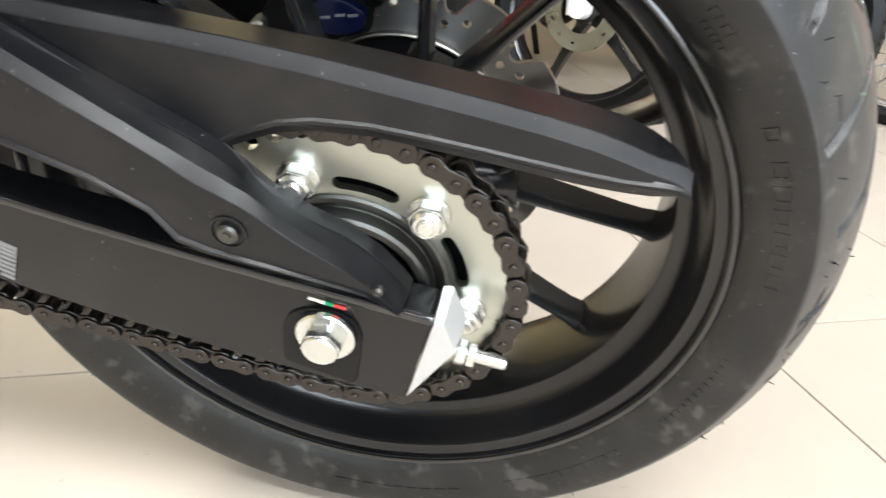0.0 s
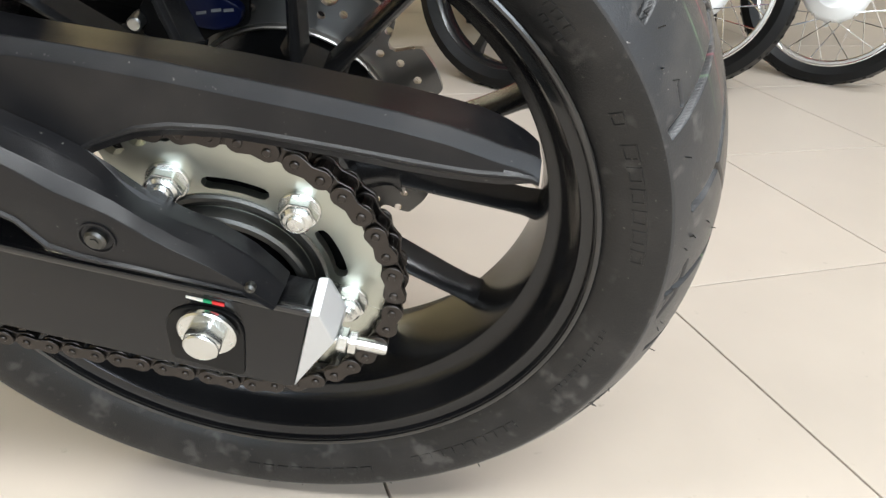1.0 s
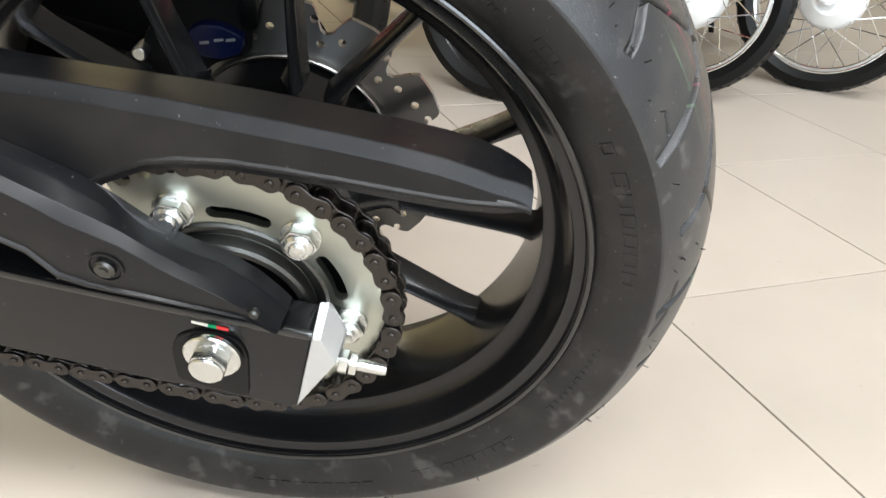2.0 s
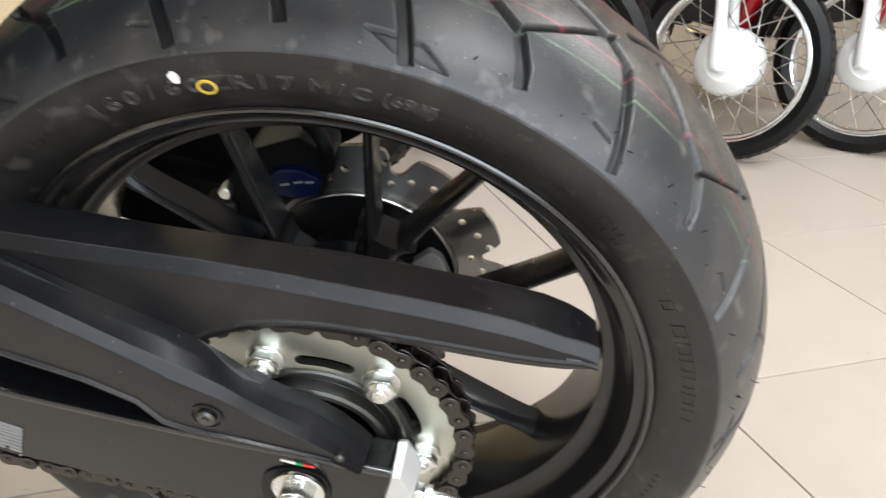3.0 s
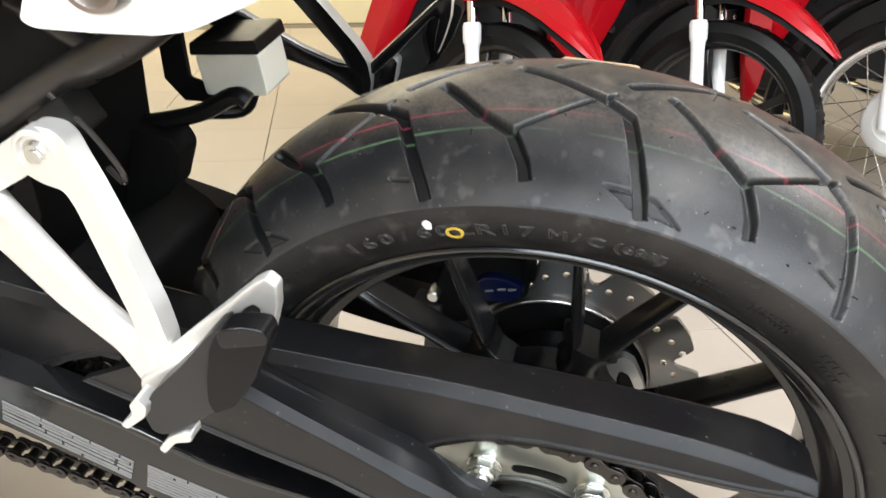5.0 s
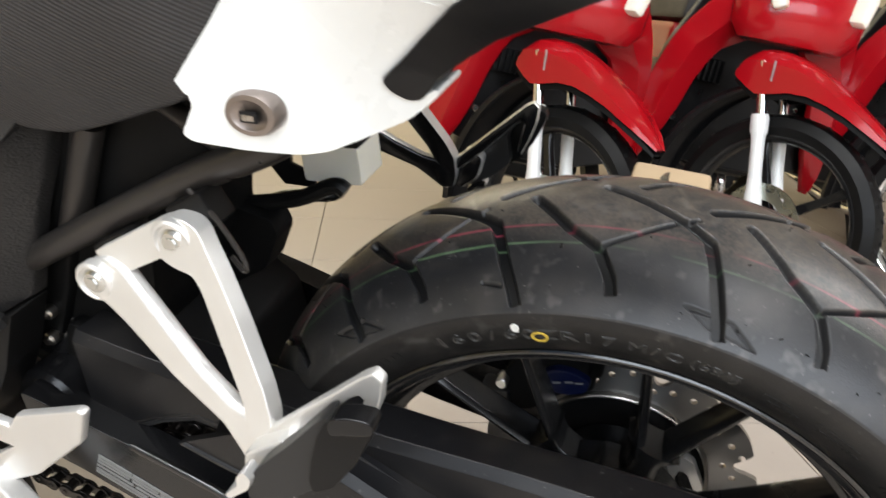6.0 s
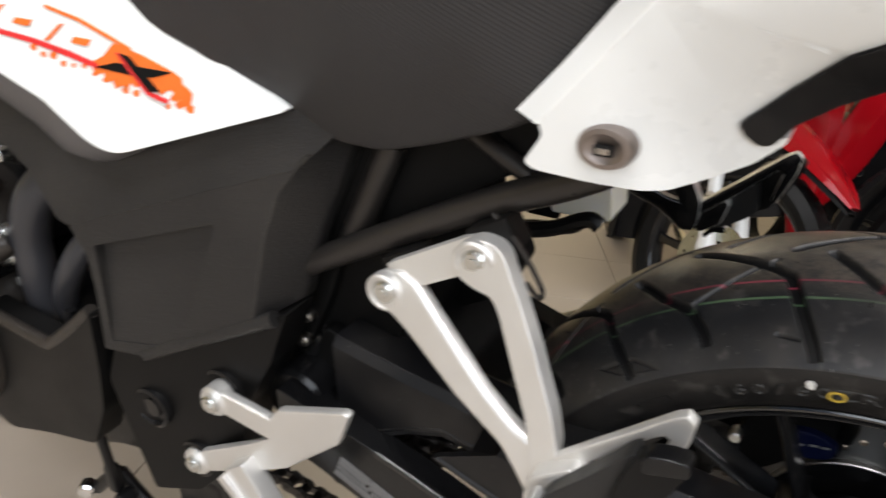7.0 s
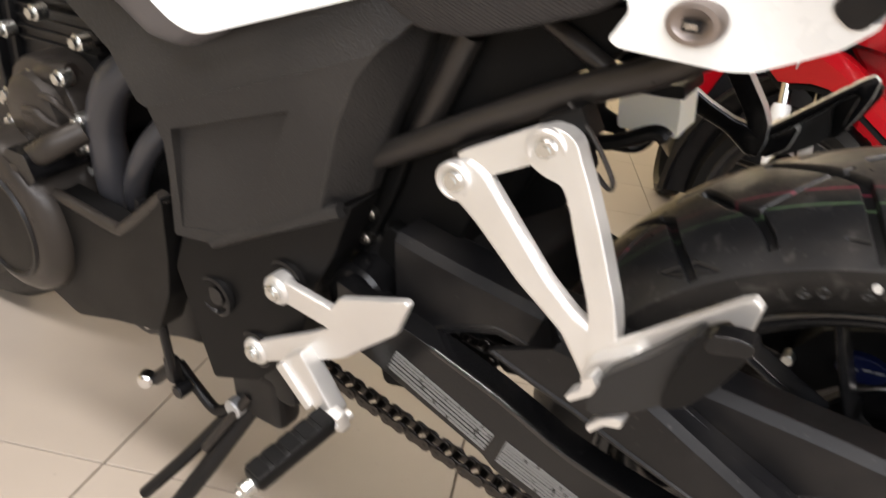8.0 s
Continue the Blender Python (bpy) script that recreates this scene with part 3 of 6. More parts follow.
part("hub", lathe([(0.020, -0.075), (0.05, -0.075), (0.055, -0.07), (0.055, -0.03), (0.066, -0.022), (0.066, 0.022), (0.052, 0.03), (0.05, 0.06), (0.02, 0.062)], 64), M_RIM, rear_wheel)
part("sprocket_carrier", lathe([(0.015, -0.125), (0.03, -0.125), (0.032, -0.10), (0.045, -0.098), (0.050, -0.088), (0.086, -0.088), (0.088, -0.084), (0.088, -0.076), (0.02, -0.076)], 64), M_RIM, rear_wheel, "", DRIVE)


def sprocket_outline(teeth, pitch):
    R = pitch / 2 / math.sin(math.pi / teeth)
    out = []
    for i in range(teeth):
        for f, r in ((-0.5, R - 0.005), (-0.22, R - 0.0035), (-0.08, R + 0.0045), (0.08, R + 0.0045), (0.22, R - 0.0035)):
            a = 2 * math.pi * (i + f) / teeth
            out.append((r * math.sin(a), r * math.cos(a)))
    return out


def ring_plate(outer, inner_r, y0, y1, slots=()):
    """A flat ring with an outline, a round bore and curved slots, given as (angle, half angle, radius, half width)."""
    bm = bmesh.new()
    edges = []

    def loop(pts):
        vs = [bm.verts.new((x, y0, z)) for x, z in pts]
        for a, b in zip(vs, vs[1:] + vs[:1]):
            edges.append(bm.edges.new((a, b)))
    loop(outer)
    loop([(inner_r * math.sin(2 * math.pi * i / 48), inner_r * math.cos(2 * math.pi * i / 48)) for i in range(48)])
    for ang, half, r, w in slots:
        pts = []
        for i in range(9):
            a = radians(ang - half + 2 * half * i / 8)
            pts.append(((r + w) * math.sin(a), (r + w) * math.cos(a)))
        for k in range(1, 4):
            t = math.pi * k / 4
            a = radians(ang + half)
            e = w * math.sin(t)
            q = r + w * math.cos(t)
            pts.append((q * math.sin(a) + e * math.cos(a), q * math.cos(a) - e * math.sin(a)))
        for i in range(9):
            a = radians(ang + half - 2 * half * i / 8)
            pts.append(((r - w) * math.sin(a), (r - w) * math.cos(a)))
        for k in range(1, 4):
            t = math.pi * k / 4
            a = radians(ang - half)
            e = w * math.sin(t)
            q = r - w * math.cos(t)
            pts.append((q * math.sin(a) - e * math.cos(a), q * math.cos(a) + e * math.sin(a)))
        loop(pts)
    bmesh.ops.triangle_fill(bm, edges=edges, use_beauty=True)
    ext = bmesh.ops.extrude_face_region(bm, geom=bm.faces[:])
    bmesh.ops.translate(bm, verts=[g for g in ext["geom"] if isinstance(g, bmesh.types.BMVert)], vec=(0, y1 - y0, 0))
    bmesh.ops.recalc_face_normals(bm, faces=bm.faces)
    return bm


CHAIN_Y = -0.106
NUTS = [-20.4 + 60 * i for i in range(6)]
sprocket = part("sprocket", ring_plate(sprocket_outline(41, 0.015875), 0.05, CHAIN_Y - 0.003, CHAIN_Y + 0.003,
                [(a + 30, 12.5, 0.0705, 0.0042) for a in NUTS]), M_ZINC, rear_wheel, "zinc plated steel sprocket", DRIVE, 20)
part("sprocket_boss", lathe([(0.052, -0.104), (0.0625, -0.104), (0.0625, -0.1100), (0.0610, -0.1112), (0.0580, -0.1112), (0.0565, -0.1100), (0.0545, -0.1095), (0.0535, -0.108), (0.0535, -0.1185), (0.0515, -0.120), (0.0480, -0.120), (0.046, -0.118), (0.045, -0.095)], 80), M_BOSS, rear_wheel, "", DRIVE)
for a in NUTS:
    x, z = 0.0750 * math.sin(radians(a)), 0.0750 * math.cos(radians(a))
    nut = join(cyl(0.0125, -0.1122, -0.1085, 24, 0.0006, (x, z)), hexa(0.0116, -0.1195, -0.111, (x, z), 0.0012, radians(15 + a * 7)), cyl(0.0092, -0.1225, -0.119, 20, 0.0018, (x, z)), cyl(0.0052, -0.1245, -0.122, 16, 0.0008, (x, z)))
    part("nut", nut, M_NUT, rear_wheel, "bright plated nut", DRIVE)


def wave_disc():
    """Twelve flat-topped lobes with narrow valleys between them."""
    pts = []
    for i in range(360):
        d = abs((i - 32 + 15) % 30 - 15)
        r = float(np.interp(d, [0, 8.5, 10.5, 12.5, 15], [0.1238, 0.1226, 0.1150, 0.1050, 0.1032]))
        pts.append((r * math.sin(radians(i)), r * math.cos(radians(i))))
    return pts


HOLES = ((-16.0, 0.0950), (-7.6, 0.1024), (2.0, 0.1072), (9.6, 0.1125))


def drilled(body, holes):
    """A mesh with round holes cut through it."""
    obs = []
    for bm in (body, holes):
        me = bpy.data.meshes.new("t")
        bmesh.ops.recalc_face_normals(bm, faces=bm.faces)
        bm.to_mesh(me)
        bm.free()
        obs.append(new("t", me))
    cut = obs[0].modifiers.new("holes", "BOOLEAN")
    cut.object, cut.operation, cut.solver = obs[1], "DIFFERENCE", "EXACT"
    out = bmesh.new()
    out.from_object(obs[0], bpy.context.evaluated_depsgraph_get())
    for ob in obs:
        bpy.data.objects.remove(ob)
    return out


def disc_ring():
    wave, n = wave_disc(), 360
    rings = []
    for x, z in wave:
        k = 0.0825 / math.hypot(x, z)
        rings.append([(x, 0.066, z), (x, 0.0705, z), (x * k, 0.0705, z * k), (x * k, 0.066, z * k)])
    return loft(rings + rings[:1], True, False)


ring = disc_ring()
bmesh.ops.remove_doubles(ring, verts=ring.verts, dist=1e-6)
drills = join(*[cyl(0.0031, 0.060, 0.076, 12, 0, (r * math.sin(radians(32 + 30 * i + d)), r * math.cos(radians(32 + 30 * i + d)))) for i in range(12) for d, r in HOLES])
disc = part("brake_disc", drilled(ring, drills), M_DISC, rear_wheel, "drilled wavy steel brake disc", sharp=20)
disc.data.materials.append(M_PIN)
for f in disc.data.polygons:
    f.material_index = 1 if abs(f.normal.y) < 0.5 else 0
part("disc_step", lathe([(0.0800, 0.0700), (0.0796, 0.0620), (0.0800, 0.0605), (0.0815, 0.0600), (0.0826, 0.0608), (0.0829, 0.0700)], 96, True), M_PIN, rear_wheel, "bright machined step")
part("disc_carrier", ring_plate([(0.0845 * math.sin(2 * math.pi * i / 60), 0.0845 * math.cos(2 * math.pi * i / 60)) for i in range(60)], 0.040, 0.0715, 0.0755), M_RIM, rear_wheel)
part("pulse_ring", ring_plate([(0.062 * math.sin(2 * math.pi * i / 60), 0.062 * math.cos(2 * math.pi * i / 60)) for i in range(60)], 0.045, 0.074, 0.076), M_BOSS, rear_wheel)
part("rim_lip", lathe([(0.2286 + 0.0024 * math.cos(2 * math.pi * k / 10), -0.0712 + 0.0024 * math.sin(2 * math.pi * k / 10)) for k in range(10)], 160, True), M_LIP, rear_wheel)

# drive chain: round the sprocket, along the top under the guard, back along the bottom
PITCH = 0.015875
R_CH = PITCH / 2 / math.sin(math.pi / 41)


CX = -0.0034


def chain_path():
    """Pin places, from the front sprocket along the bottom run, round the back, along the top run."""
    fx, fz, fr = -0.600, 0.352, 0.041
    d = math.hypot(fx, fz - AXLE)
    base = math.atan2(fz - AXLE, fx)
    off = math.acos((R_CH - fr) / d)
    a_top, a_bot = base - off, base + off
    pt = Vector((CX + R_CH * math.cos(a_top), AXLE + R_CH * math.sin(a_top)))
    pb = Vector((CX + R_CH * math.cos(a_bot), AXLE + R_CH * math.sin(a_bot)))
    ft = Vector((fx + fr * math.cos(a_top), fz + fr * math.sin(a_top)))
    fb = Vector((fx + fr * math.cos(a_bot), fz + fr * math.sin(a_bot)))
    line = [fb + (pb - fb) * (i / 60) + Vector((0, -0.012 * math.sin(math.pi * i / 60))) for i in range(60)]
    sweep = (a_top - a_bot) % (2 * math.pi)
    line += [Vector((CX + R_CH * math.cos(a_bot + sweep * i / 120), AXLE + R_CH * math.sin(a_bot + sweep * i / 120))) for i in range(121)]
    line += [pt + (ft - pt) * (i / 60) for i in range(1, 61)]
    line += [Vector((fx + fr * math.cos(a_top + (2 * math.pi - sweep) * i / 30), fz + fr * math.sin(a_top + (2 * math.pi - sweep) * i / 30))) for i in range(1, 31)]
    pins, carry = [], 0.0
    for a, b in zip(line, line[1:]):
        seg = (b - a).length
        while carry <= seg:
            pins.append(a + (b - a) * (carry / seg))
            carry += PITCH
        carry -= seg
    return pins


def link_mesh(name, yo, material):
    """Two waisted side plates, with pins or bushes between them."""
    def plate(y0, y1):
        pts = []
        for cx, base in ((0.0, 90), (PITCH, -90)):
            for k in range(9):
                a = radians(base + 180 * k / 8)
                pts.append((cx + 0.0070 * math.cos(a), 0.0070 * math.sin(a)))
        pts.insert(9, (PITCH / 2, -0.0050))
        pts.append((PITCH / 2, 0.0050))
        return slab(pts, y0, y1, 0.0004, seg=1)
    shells = [plate(-yo - 0.0011, -yo + 0.0011), plate(yo - 0.0011, yo + 0.0011)]
    if yo > 0.007:
        for x in (0, PITCH):
            shells.append(cyl(0.0027, -yo - 0.0024, yo + 0.0024, 10, 0.0007, (x, 0)))
    else:
        for x in (0, PITCH):
            shells.append(cyl(0.0050, -yo, yo, 12, 0.0, (x, 0)))
    return mesh_of(join(*shells), name, material, True, 30)


pins = chain_path()
chain = part("drive_chain", cyl(0.0049, CHAIN_Y - 0.004, CHAIN_Y + 0.004, 10, 0, (pins[0].x, pins[0].y)), M_CHAIN, bike, "steel roller chain with rivet pins")
OUTER, INNER = link_mesh("outer_link", 0.0082, M_CHAIN), link_mesh("inner_link", 0.0054, M_CHAIN)
for i, (a, b) in enumerate(zip(pins, pins[1:])):
    ob = new("chain_link", OUTER if i % 2 else INNER)
    ob.parent = chain
    ob.matrix_basis = pose(a.x, CHAIN_Y, a.y) @ pose(0, 0, 0, 0, -math.degrees(math.atan2(b.y - a.y, b.x - a.x)), 0)

# swingarm: a box section arm with a cast front
ARM_UP = [(-0.46, 0.447), (-0.36, 0.418), (-0.30, 0.398), (-0.271, 0.386), (-0.235, 0.370), (-0.197, 0.360), (-0.081, 0.340), (0.056, 0.321)]
ARM_LO = [(0.042, 0.250), (-0.054, 0.263), (-0.141, 0.278), (-0.20, 0.291), (-0.294, 0.314), (-0.307, 0.326), (-0.422, 0.373), (-0.46, 0.385)]
swingarm = part("swingarm", slab(ARM_UP + ARM_LO, -0.146, -0.120, 0.004, 0.004, seg=3), M_ARM, bike, "satin black box section swingarm")
part("arm_edge", tube([(x, -0.1432, z - 0.0030) for x, z in ARM_UP[1:]], 0.0034, 12, 4), M_LIP, swingarm)
CAP_BACK = [(x, -0.119, z) for x, z in ((0.0575, 0.3225), (0.0555, 0.3100), (0.0425, 0.2420), (0.0675, 0.2780), (0.0725, 0.3000), (0.0630, 0.3225))]
CAP_FRONT = [(0.0585, -0.1300, 0.3335), (0.0568, -0.1485, 0.3205), (0.0432, -0.1485, 0.2545), (0.0700, -0.1485, 0.3000), (0.0738, -0.1300, 0.3110), (0.0640, -0.1290, 0.3335)]


def end_cap():
    """The casting that closes the arm: a flat face below, a facet folded back above it."""
    bm = bmesh.new()
    back, front = [bm.verts.new(p) for p in CAP_BACK], [bm.verts.new(p) for p in CAP_FRONT]
    knee = bm.verts.new((0.0620, -0.1485, 0.3210))
    n = len(back)
    for i in range(n):
        j = (i + 1) % n
        bm.faces.new((back[i], back[j], front[j], front[i]))
    bm.faces.new(back[::-1])
    bm.faces.new((front[1], front[2], front[3], knee))
    bm.faces.new((front[0], front[1], knee, front[5]))
    bm.faces.new((knee, front[3], front[4], front[5]))
    return bev(bm, 0.0009, 2, 12)


part("swingarm_end", end_cap(), M_GREY, swingarm, "grey cast end cap", sharp=20)
part("adjuster_bolt", moved(join(cyl(0.0036, 0.0, 0.034, 16, 0.0006), *[cyl(0.0041, 0.015 + 0.0014 * k, 0.0158 + 0.0014 * k, 14) for k in range(13)]), pose(0.066, -0.136, 0.2900, 0, 8, 0) @ pose(0, 0, 0, 0, 0, -90)), M_NUT, swingarm, "bright plated threaded bolt")
part("adjuster_nut", join(moved(hexa(0.0085, 0.0, 0.0062), pose(0.0695, -0.136, 0.2895, 0, 8, 0) @ pose(0, 0, 0, 0, 0, -90)), moved(hexa(0.0078, 0.0, 0.0052), pose(0.0762, -0.136, 0.2885, 0, 8, 0) @ pose(0, 0, 0, 0, 20, -90))), M_NUT, swingarm)
part("axle_plate", slab([(-0.0320, 0.2980), (-0.0270, 0.3090), (-0.0169, 0.3150), (0.0003, 0.3157), (0.0120, 0.3107), (0.0160, 0.2985), (0.0120, 0.2570), (-0.0330, 0.2680)], -0.1480, -0.1455, 0.001, 0.005), M_RUBBER2, swingarm)
part("axle_bolt", join(cyl(0.0178, -0.1535, -0.1490, 40, 0.001, (-0.005, 0.299)), hexa(0.0126, -0.163, -0.152, (-0.005, 0.299), 0.002, radians(10)), cyl(0.0105, -0.1645, -0.162, 32, 0.0008, (-0.005, 0.299))), M_NUT, swingarm, "bright plated axle bolt")
for x0, x1, m in ((-0.0158, -0.0058, M_TANK), (-0.0058, -0.0008, M_GREEN), (-0.0008, 0.0062, M_SRED)):
    part("sticker", slab([(x0, 0.3208 - x0 * 0.14), (x1, 0.3208 - x1 * 0.14), (x1, 0.3186 - x1 * 0.14), (x0, (0.3194 if x0 < -0.01 else 0.3186) - x0 * 0.14)], -0.1468, -0.1455, 0), m, swingarm, "thin coloured index sticker")


def label_bars(x0, z0, dx, dz, w, lines, y, seed):
    """A small notice with unreadable lines of print, as bars."""
    rnd = random.Random(seed)
    d = Vector((dx, dz)).normalized()
    up = Vector((-d.y, d.x))
    shells = []
    for k, off in enumerate(lines):
        s = 0.0
        while s < w:
            ln = rnd.uniform(0.02, 0.07)
            a = Vector((x0, z0)) + d * s + up * off
            b = Vector((x0, z0)) + d * min(w, s + ln) + up * off
            shells.append(slab([tuple(a + up * 0.0013), tuple(b + up * 0.0013), tuple(b - up * 0.0013), tuple(a - up * 0.0013)], y - 0.0004, y + 0.0004, 0))
            s += ln + rnd.uniform(0.001, 0.003)
    return join(*shells)


tagged(part("notice", label_bars(-0.283, 0.352, 0.091, -0.031, 0.096, [0.0, -0.0034, -0.0068, -0.0105, -0.0145, -0.0182, -0.0222, -0.0262], -0.1464, 3), M_PRINT, swingarm, "grey printed notice"), kind="stuff")
tagged(part("notice", label_bars(-0.396, 0.397, 0.103, -0.045, 0.110, [0.0, -0.004, -0.008, -0.013, -0.018, -0.022], -0.1464, 4), M_PRINT, swingarm, "grey printed notice"), kind="stuff")

# chain guard: one long tapering shell from the pivot to the tip, with a lower leg
def guard_ring(x, zc, zi, lip, zl):
    """Turned-in lower edge, raised lip, face, flat chamfer, top and the inside of the shell at x."""
    outer = [(-0.1185, zl), (-0.1225, zl + 0.001), (-0.1238, lip - 0.0022), (-0.1250, lip - 0.0008), (-0.1250, lip + 0.0010), (-0.1236, lip + 0.0022)]
    top = [(-0.1228, (lip + zc) / 2), (-0.1225, zc - 0.0010), (-0.1219, zc), (-0.1165, zc + 0.0058), (-0.1155, zc + 0.0062), (-0.1000, (zc + zi) / 2 + 0.003), (-0.0800, zi), (-0.0765, zi - 0.0025)]
    inner = [(-0.0765, zi - 0.0055), (-0.1000, (zc + zi) / 2 - 0.002), (-0.1160, zc + 0.001), (-0.1185, (zc + zl) / 2), (-0.1170, zl + 0.002)]
    return [(x, y, z) for y, z in outer + top + inner]


GUARD = [(-0.412, 0.493, 0.497, 0.404, 0.396), (-0.380, 0.486, 0.491, 0.414, 0.406), (-0.342, 0.4795, 0.4845, 0.434, 0.426), (-0.31, 0.475, 0.480, 0.445, 0.437), (-0.27, 0.469, 0.474, 0.439, 0.431), (-0.235, 0.465, 0.469, 0.432, 0.424), (-0.20, 0.4615, 0.464, 0.426, 0.418), (-0.164, 0.4585, 0.459, 0.412, 0.404),
         (-0.111, 0.4555, 0.4535, 0.400, 0.392), (-0.088, 0.4543, 0.4518, 0.395, 0.387), (-0.073, 0.4535, 0.4508, 0.3985, 0.391), (-0.060, 0.4528, 0.4500, 0.4070, 0.400), (-0.048, 0.4518, 0.4493, 0.4130, 0.406), (-0.0345, 0.4506, 0.4484, 0.4190, 0.412), (-0.016, 0.4490, 0.4474, 0.4232, 0.416), (0.0136, 0.4455, 0.4450, 0.4248, 0.4176), (0.0425, 0.4422, 0.4418, 0.4230, 0.4155), (0.0715, 0.4388, 0.4382, 0.4205, 0.4130),
         (0.100, 0.4348, 0.4347, 0.4176, 0.4098), (0.125, 0.4302, 0.4305, 0.4152, 0.4075), (0.142, 0.4256, 0.4270, 0.4142, 0.4070), (0.156, 0.4210, 0.4215, 0.4145, 0.4072), (0.165, 0.4192, 0.4165, 0.4148, 0.4088), (0.171, 0.4172, 0.4120, 0.4140, 0.4105), (0.1748, 0.4148, 0.4085, 0.4125, 0.4118)]
chain_guard = part("chain_guard", loft([guard_ring(*g) for g in GUARD]), M_PLASTIC, bike, "matt black plastic chain guard", sharp=24)
LEG = [  # x and z of the upper edge, the ridge and the lower edge
    ((-0.262, 0.486), (-0.240, 0.474), (-0.300, 0.446)), ((-0.235, 0.482), (-0.205, 0.472), (-0.262, 0.432)), ((-0.188, 0.464), (-0.168, 0.457), (-0.228, 0.422)), ((-0.158, 0.449), (-0.137, 0.439), (-0.180, 0.404)), ((-0.128, 0.434), (-0.105, 0.421), (-0.128, 0.387)), ((-0.098, 0.4205), (-0.083, 0.408), (-0.098, 0.372)), ((-0.080, 0.4125), (-0.070, 0.400), (-0.0845, 0.355)),
    ((-0.067, 0.405), (-0.057, 0.394), (-0.068, 0.3500)), ((-0.053, 0.394), (-0.043, 0.387), (-0.050, 0.3475)), ((-0.036, 0.3795), (-0.030, 0.3775), (-0.033, 0.3455)), ((-0.014, 0.3690), (-0.014, 0.3665), (-0.015, 0.3430)), ((0.004, 0.3625), (0.004, 0.3565), (0.004, 0.3405)), ((0.022, 0.350), (0.020, 0.3455), (0.020, 0.338)), ((0.034, 0.337), (0.032, 0.335), (0.030, 0.333)), ((0.040, 0.329), (0.039, 0.329), (0.038, 0.328))]


def leg_ring(u, r, l):
    """Lower edge, face, ridge, sloping upper face and the inside."""
    mid = lambda a, b, t: (a[0] + (b[0] - a[0]) * t, a[1] + (b[1] - a[1]) * t)
    pts = [(*l, -0.1490), (*mid(l, r, 0.01), -0.1545), (*mid(l, r, 0.06), -0.1548), (*mid(l, r, 0.09), -0.1530), (*mid(l, r, 0.5), -0.1530), (*mid(l, r, 0.88), -0.1530), (*mid(l, r, 0.90), -0.1526), (*mid(r, u, 0.12), -0.1462), (*mid(r, u, 0.16), -0.1456), (*mid(r, u, 0.86), -0.1345), (*mid(r, u, 0.90), -0.1362), (*mid(r, u, 0.97), -0.1352), (*u, -0.1300), (*mid(u, r, 0.1), -0.1240), (*mid(u, r, 0.9), -0.130), (*mid(l, r, 0.5), -0.147), (*mid(l, r, 0.05), -0.1470)]
    return [(x, y, z) for x, z, y in pts]


part("guard_leg", loft([leg_ring(*g) for g in LEG]), M_PLASTIC, chain_guard, sharp=24)
part("bolt_cup", lathe([(0.0098, -0.1515), (0.0104, -0.1540), (0.0092, -0.1542), (0.0082, -0.1525), (0.0, -0.152)], 28), M_PLASTIC, chain_guard, "", pose(-0.0545, 0, 0.367))
for x, z, r in ((-0.0545, 0.367, 0.0062), (0.0265, 0.3440, 0.0030)):
    part("screw", join(cyl(r, -0.157, -0.151, 20, 0.0014, (x, z)), hexa(r * 0.42, -0.1576, -0.1565, (x, z), 0)), M_BOSS, chain_guard)
part("right_swingarm", slab(ARM_UP + ARM_LO, 0.112, 0.140, 0.004, 0.004), M_ARM, bike)
part("swingarm_pivot", join(cyl(0.034, -0.13, 0.13, 32, 0.004, (-0.455, 0.42)), box(-0.43, 0.0, 0.42, 0.07, 0.20, 0.06, 0.01)), M_ARM, bike)

# passenger footrest bracket: a cast triangle with two bolts, hook and folded rest
BR_A, BR_B = Vector((-0.334, 0.582)), Vector((-0.2650, 0.6210))


def bar(a, b, wa, wb, y0, y1, bevel=0.003):
    d = (b - a).normalized()
    s = Vector((-d.y, d.x))
    return slab([tuple(a + s * wa), tuple(b + s * wb), tuple(b - s * wb), tuple(a - s * wa)], y0, y1, bevel)


def casting(outer, hole, y0, y1, bevel, rise=0.0, z0=0.0, skew=0.0, x0=0.0):
    """A flat casting with one window, tilted by height."""
    bm = bmesh.new()
    edges = []
    for pts in (outer, hole):
        vs = [bm.verts.new((x, y0, z)) for x, z in pts]
        for p, q in zip(vs, vs[1:] + vs[:1]):
            edges.append(bm.edges.new((p, q)))
    bmesh.ops.triangle_fill(bm, edges=edges, use_beauty=True)
    ext = bmesh.ops.extrude_face_region(bm, geom=bm.faces[:])
    bmesh.ops.translate(bm, verts=[g for g in ext["geom"] if isinstance(g, bmesh.types.BMVert)], vec=(0, y1 - y0, 0))
    bmesh.ops.recalc_face_normals(bm, faces=bm.faces)
    bev(bm, bevel, 3, 40)
    for v in bm.verts:
        v.co.y += rise * (v.co.z - z0) + skew * (v.co.x - x0)
    return bm


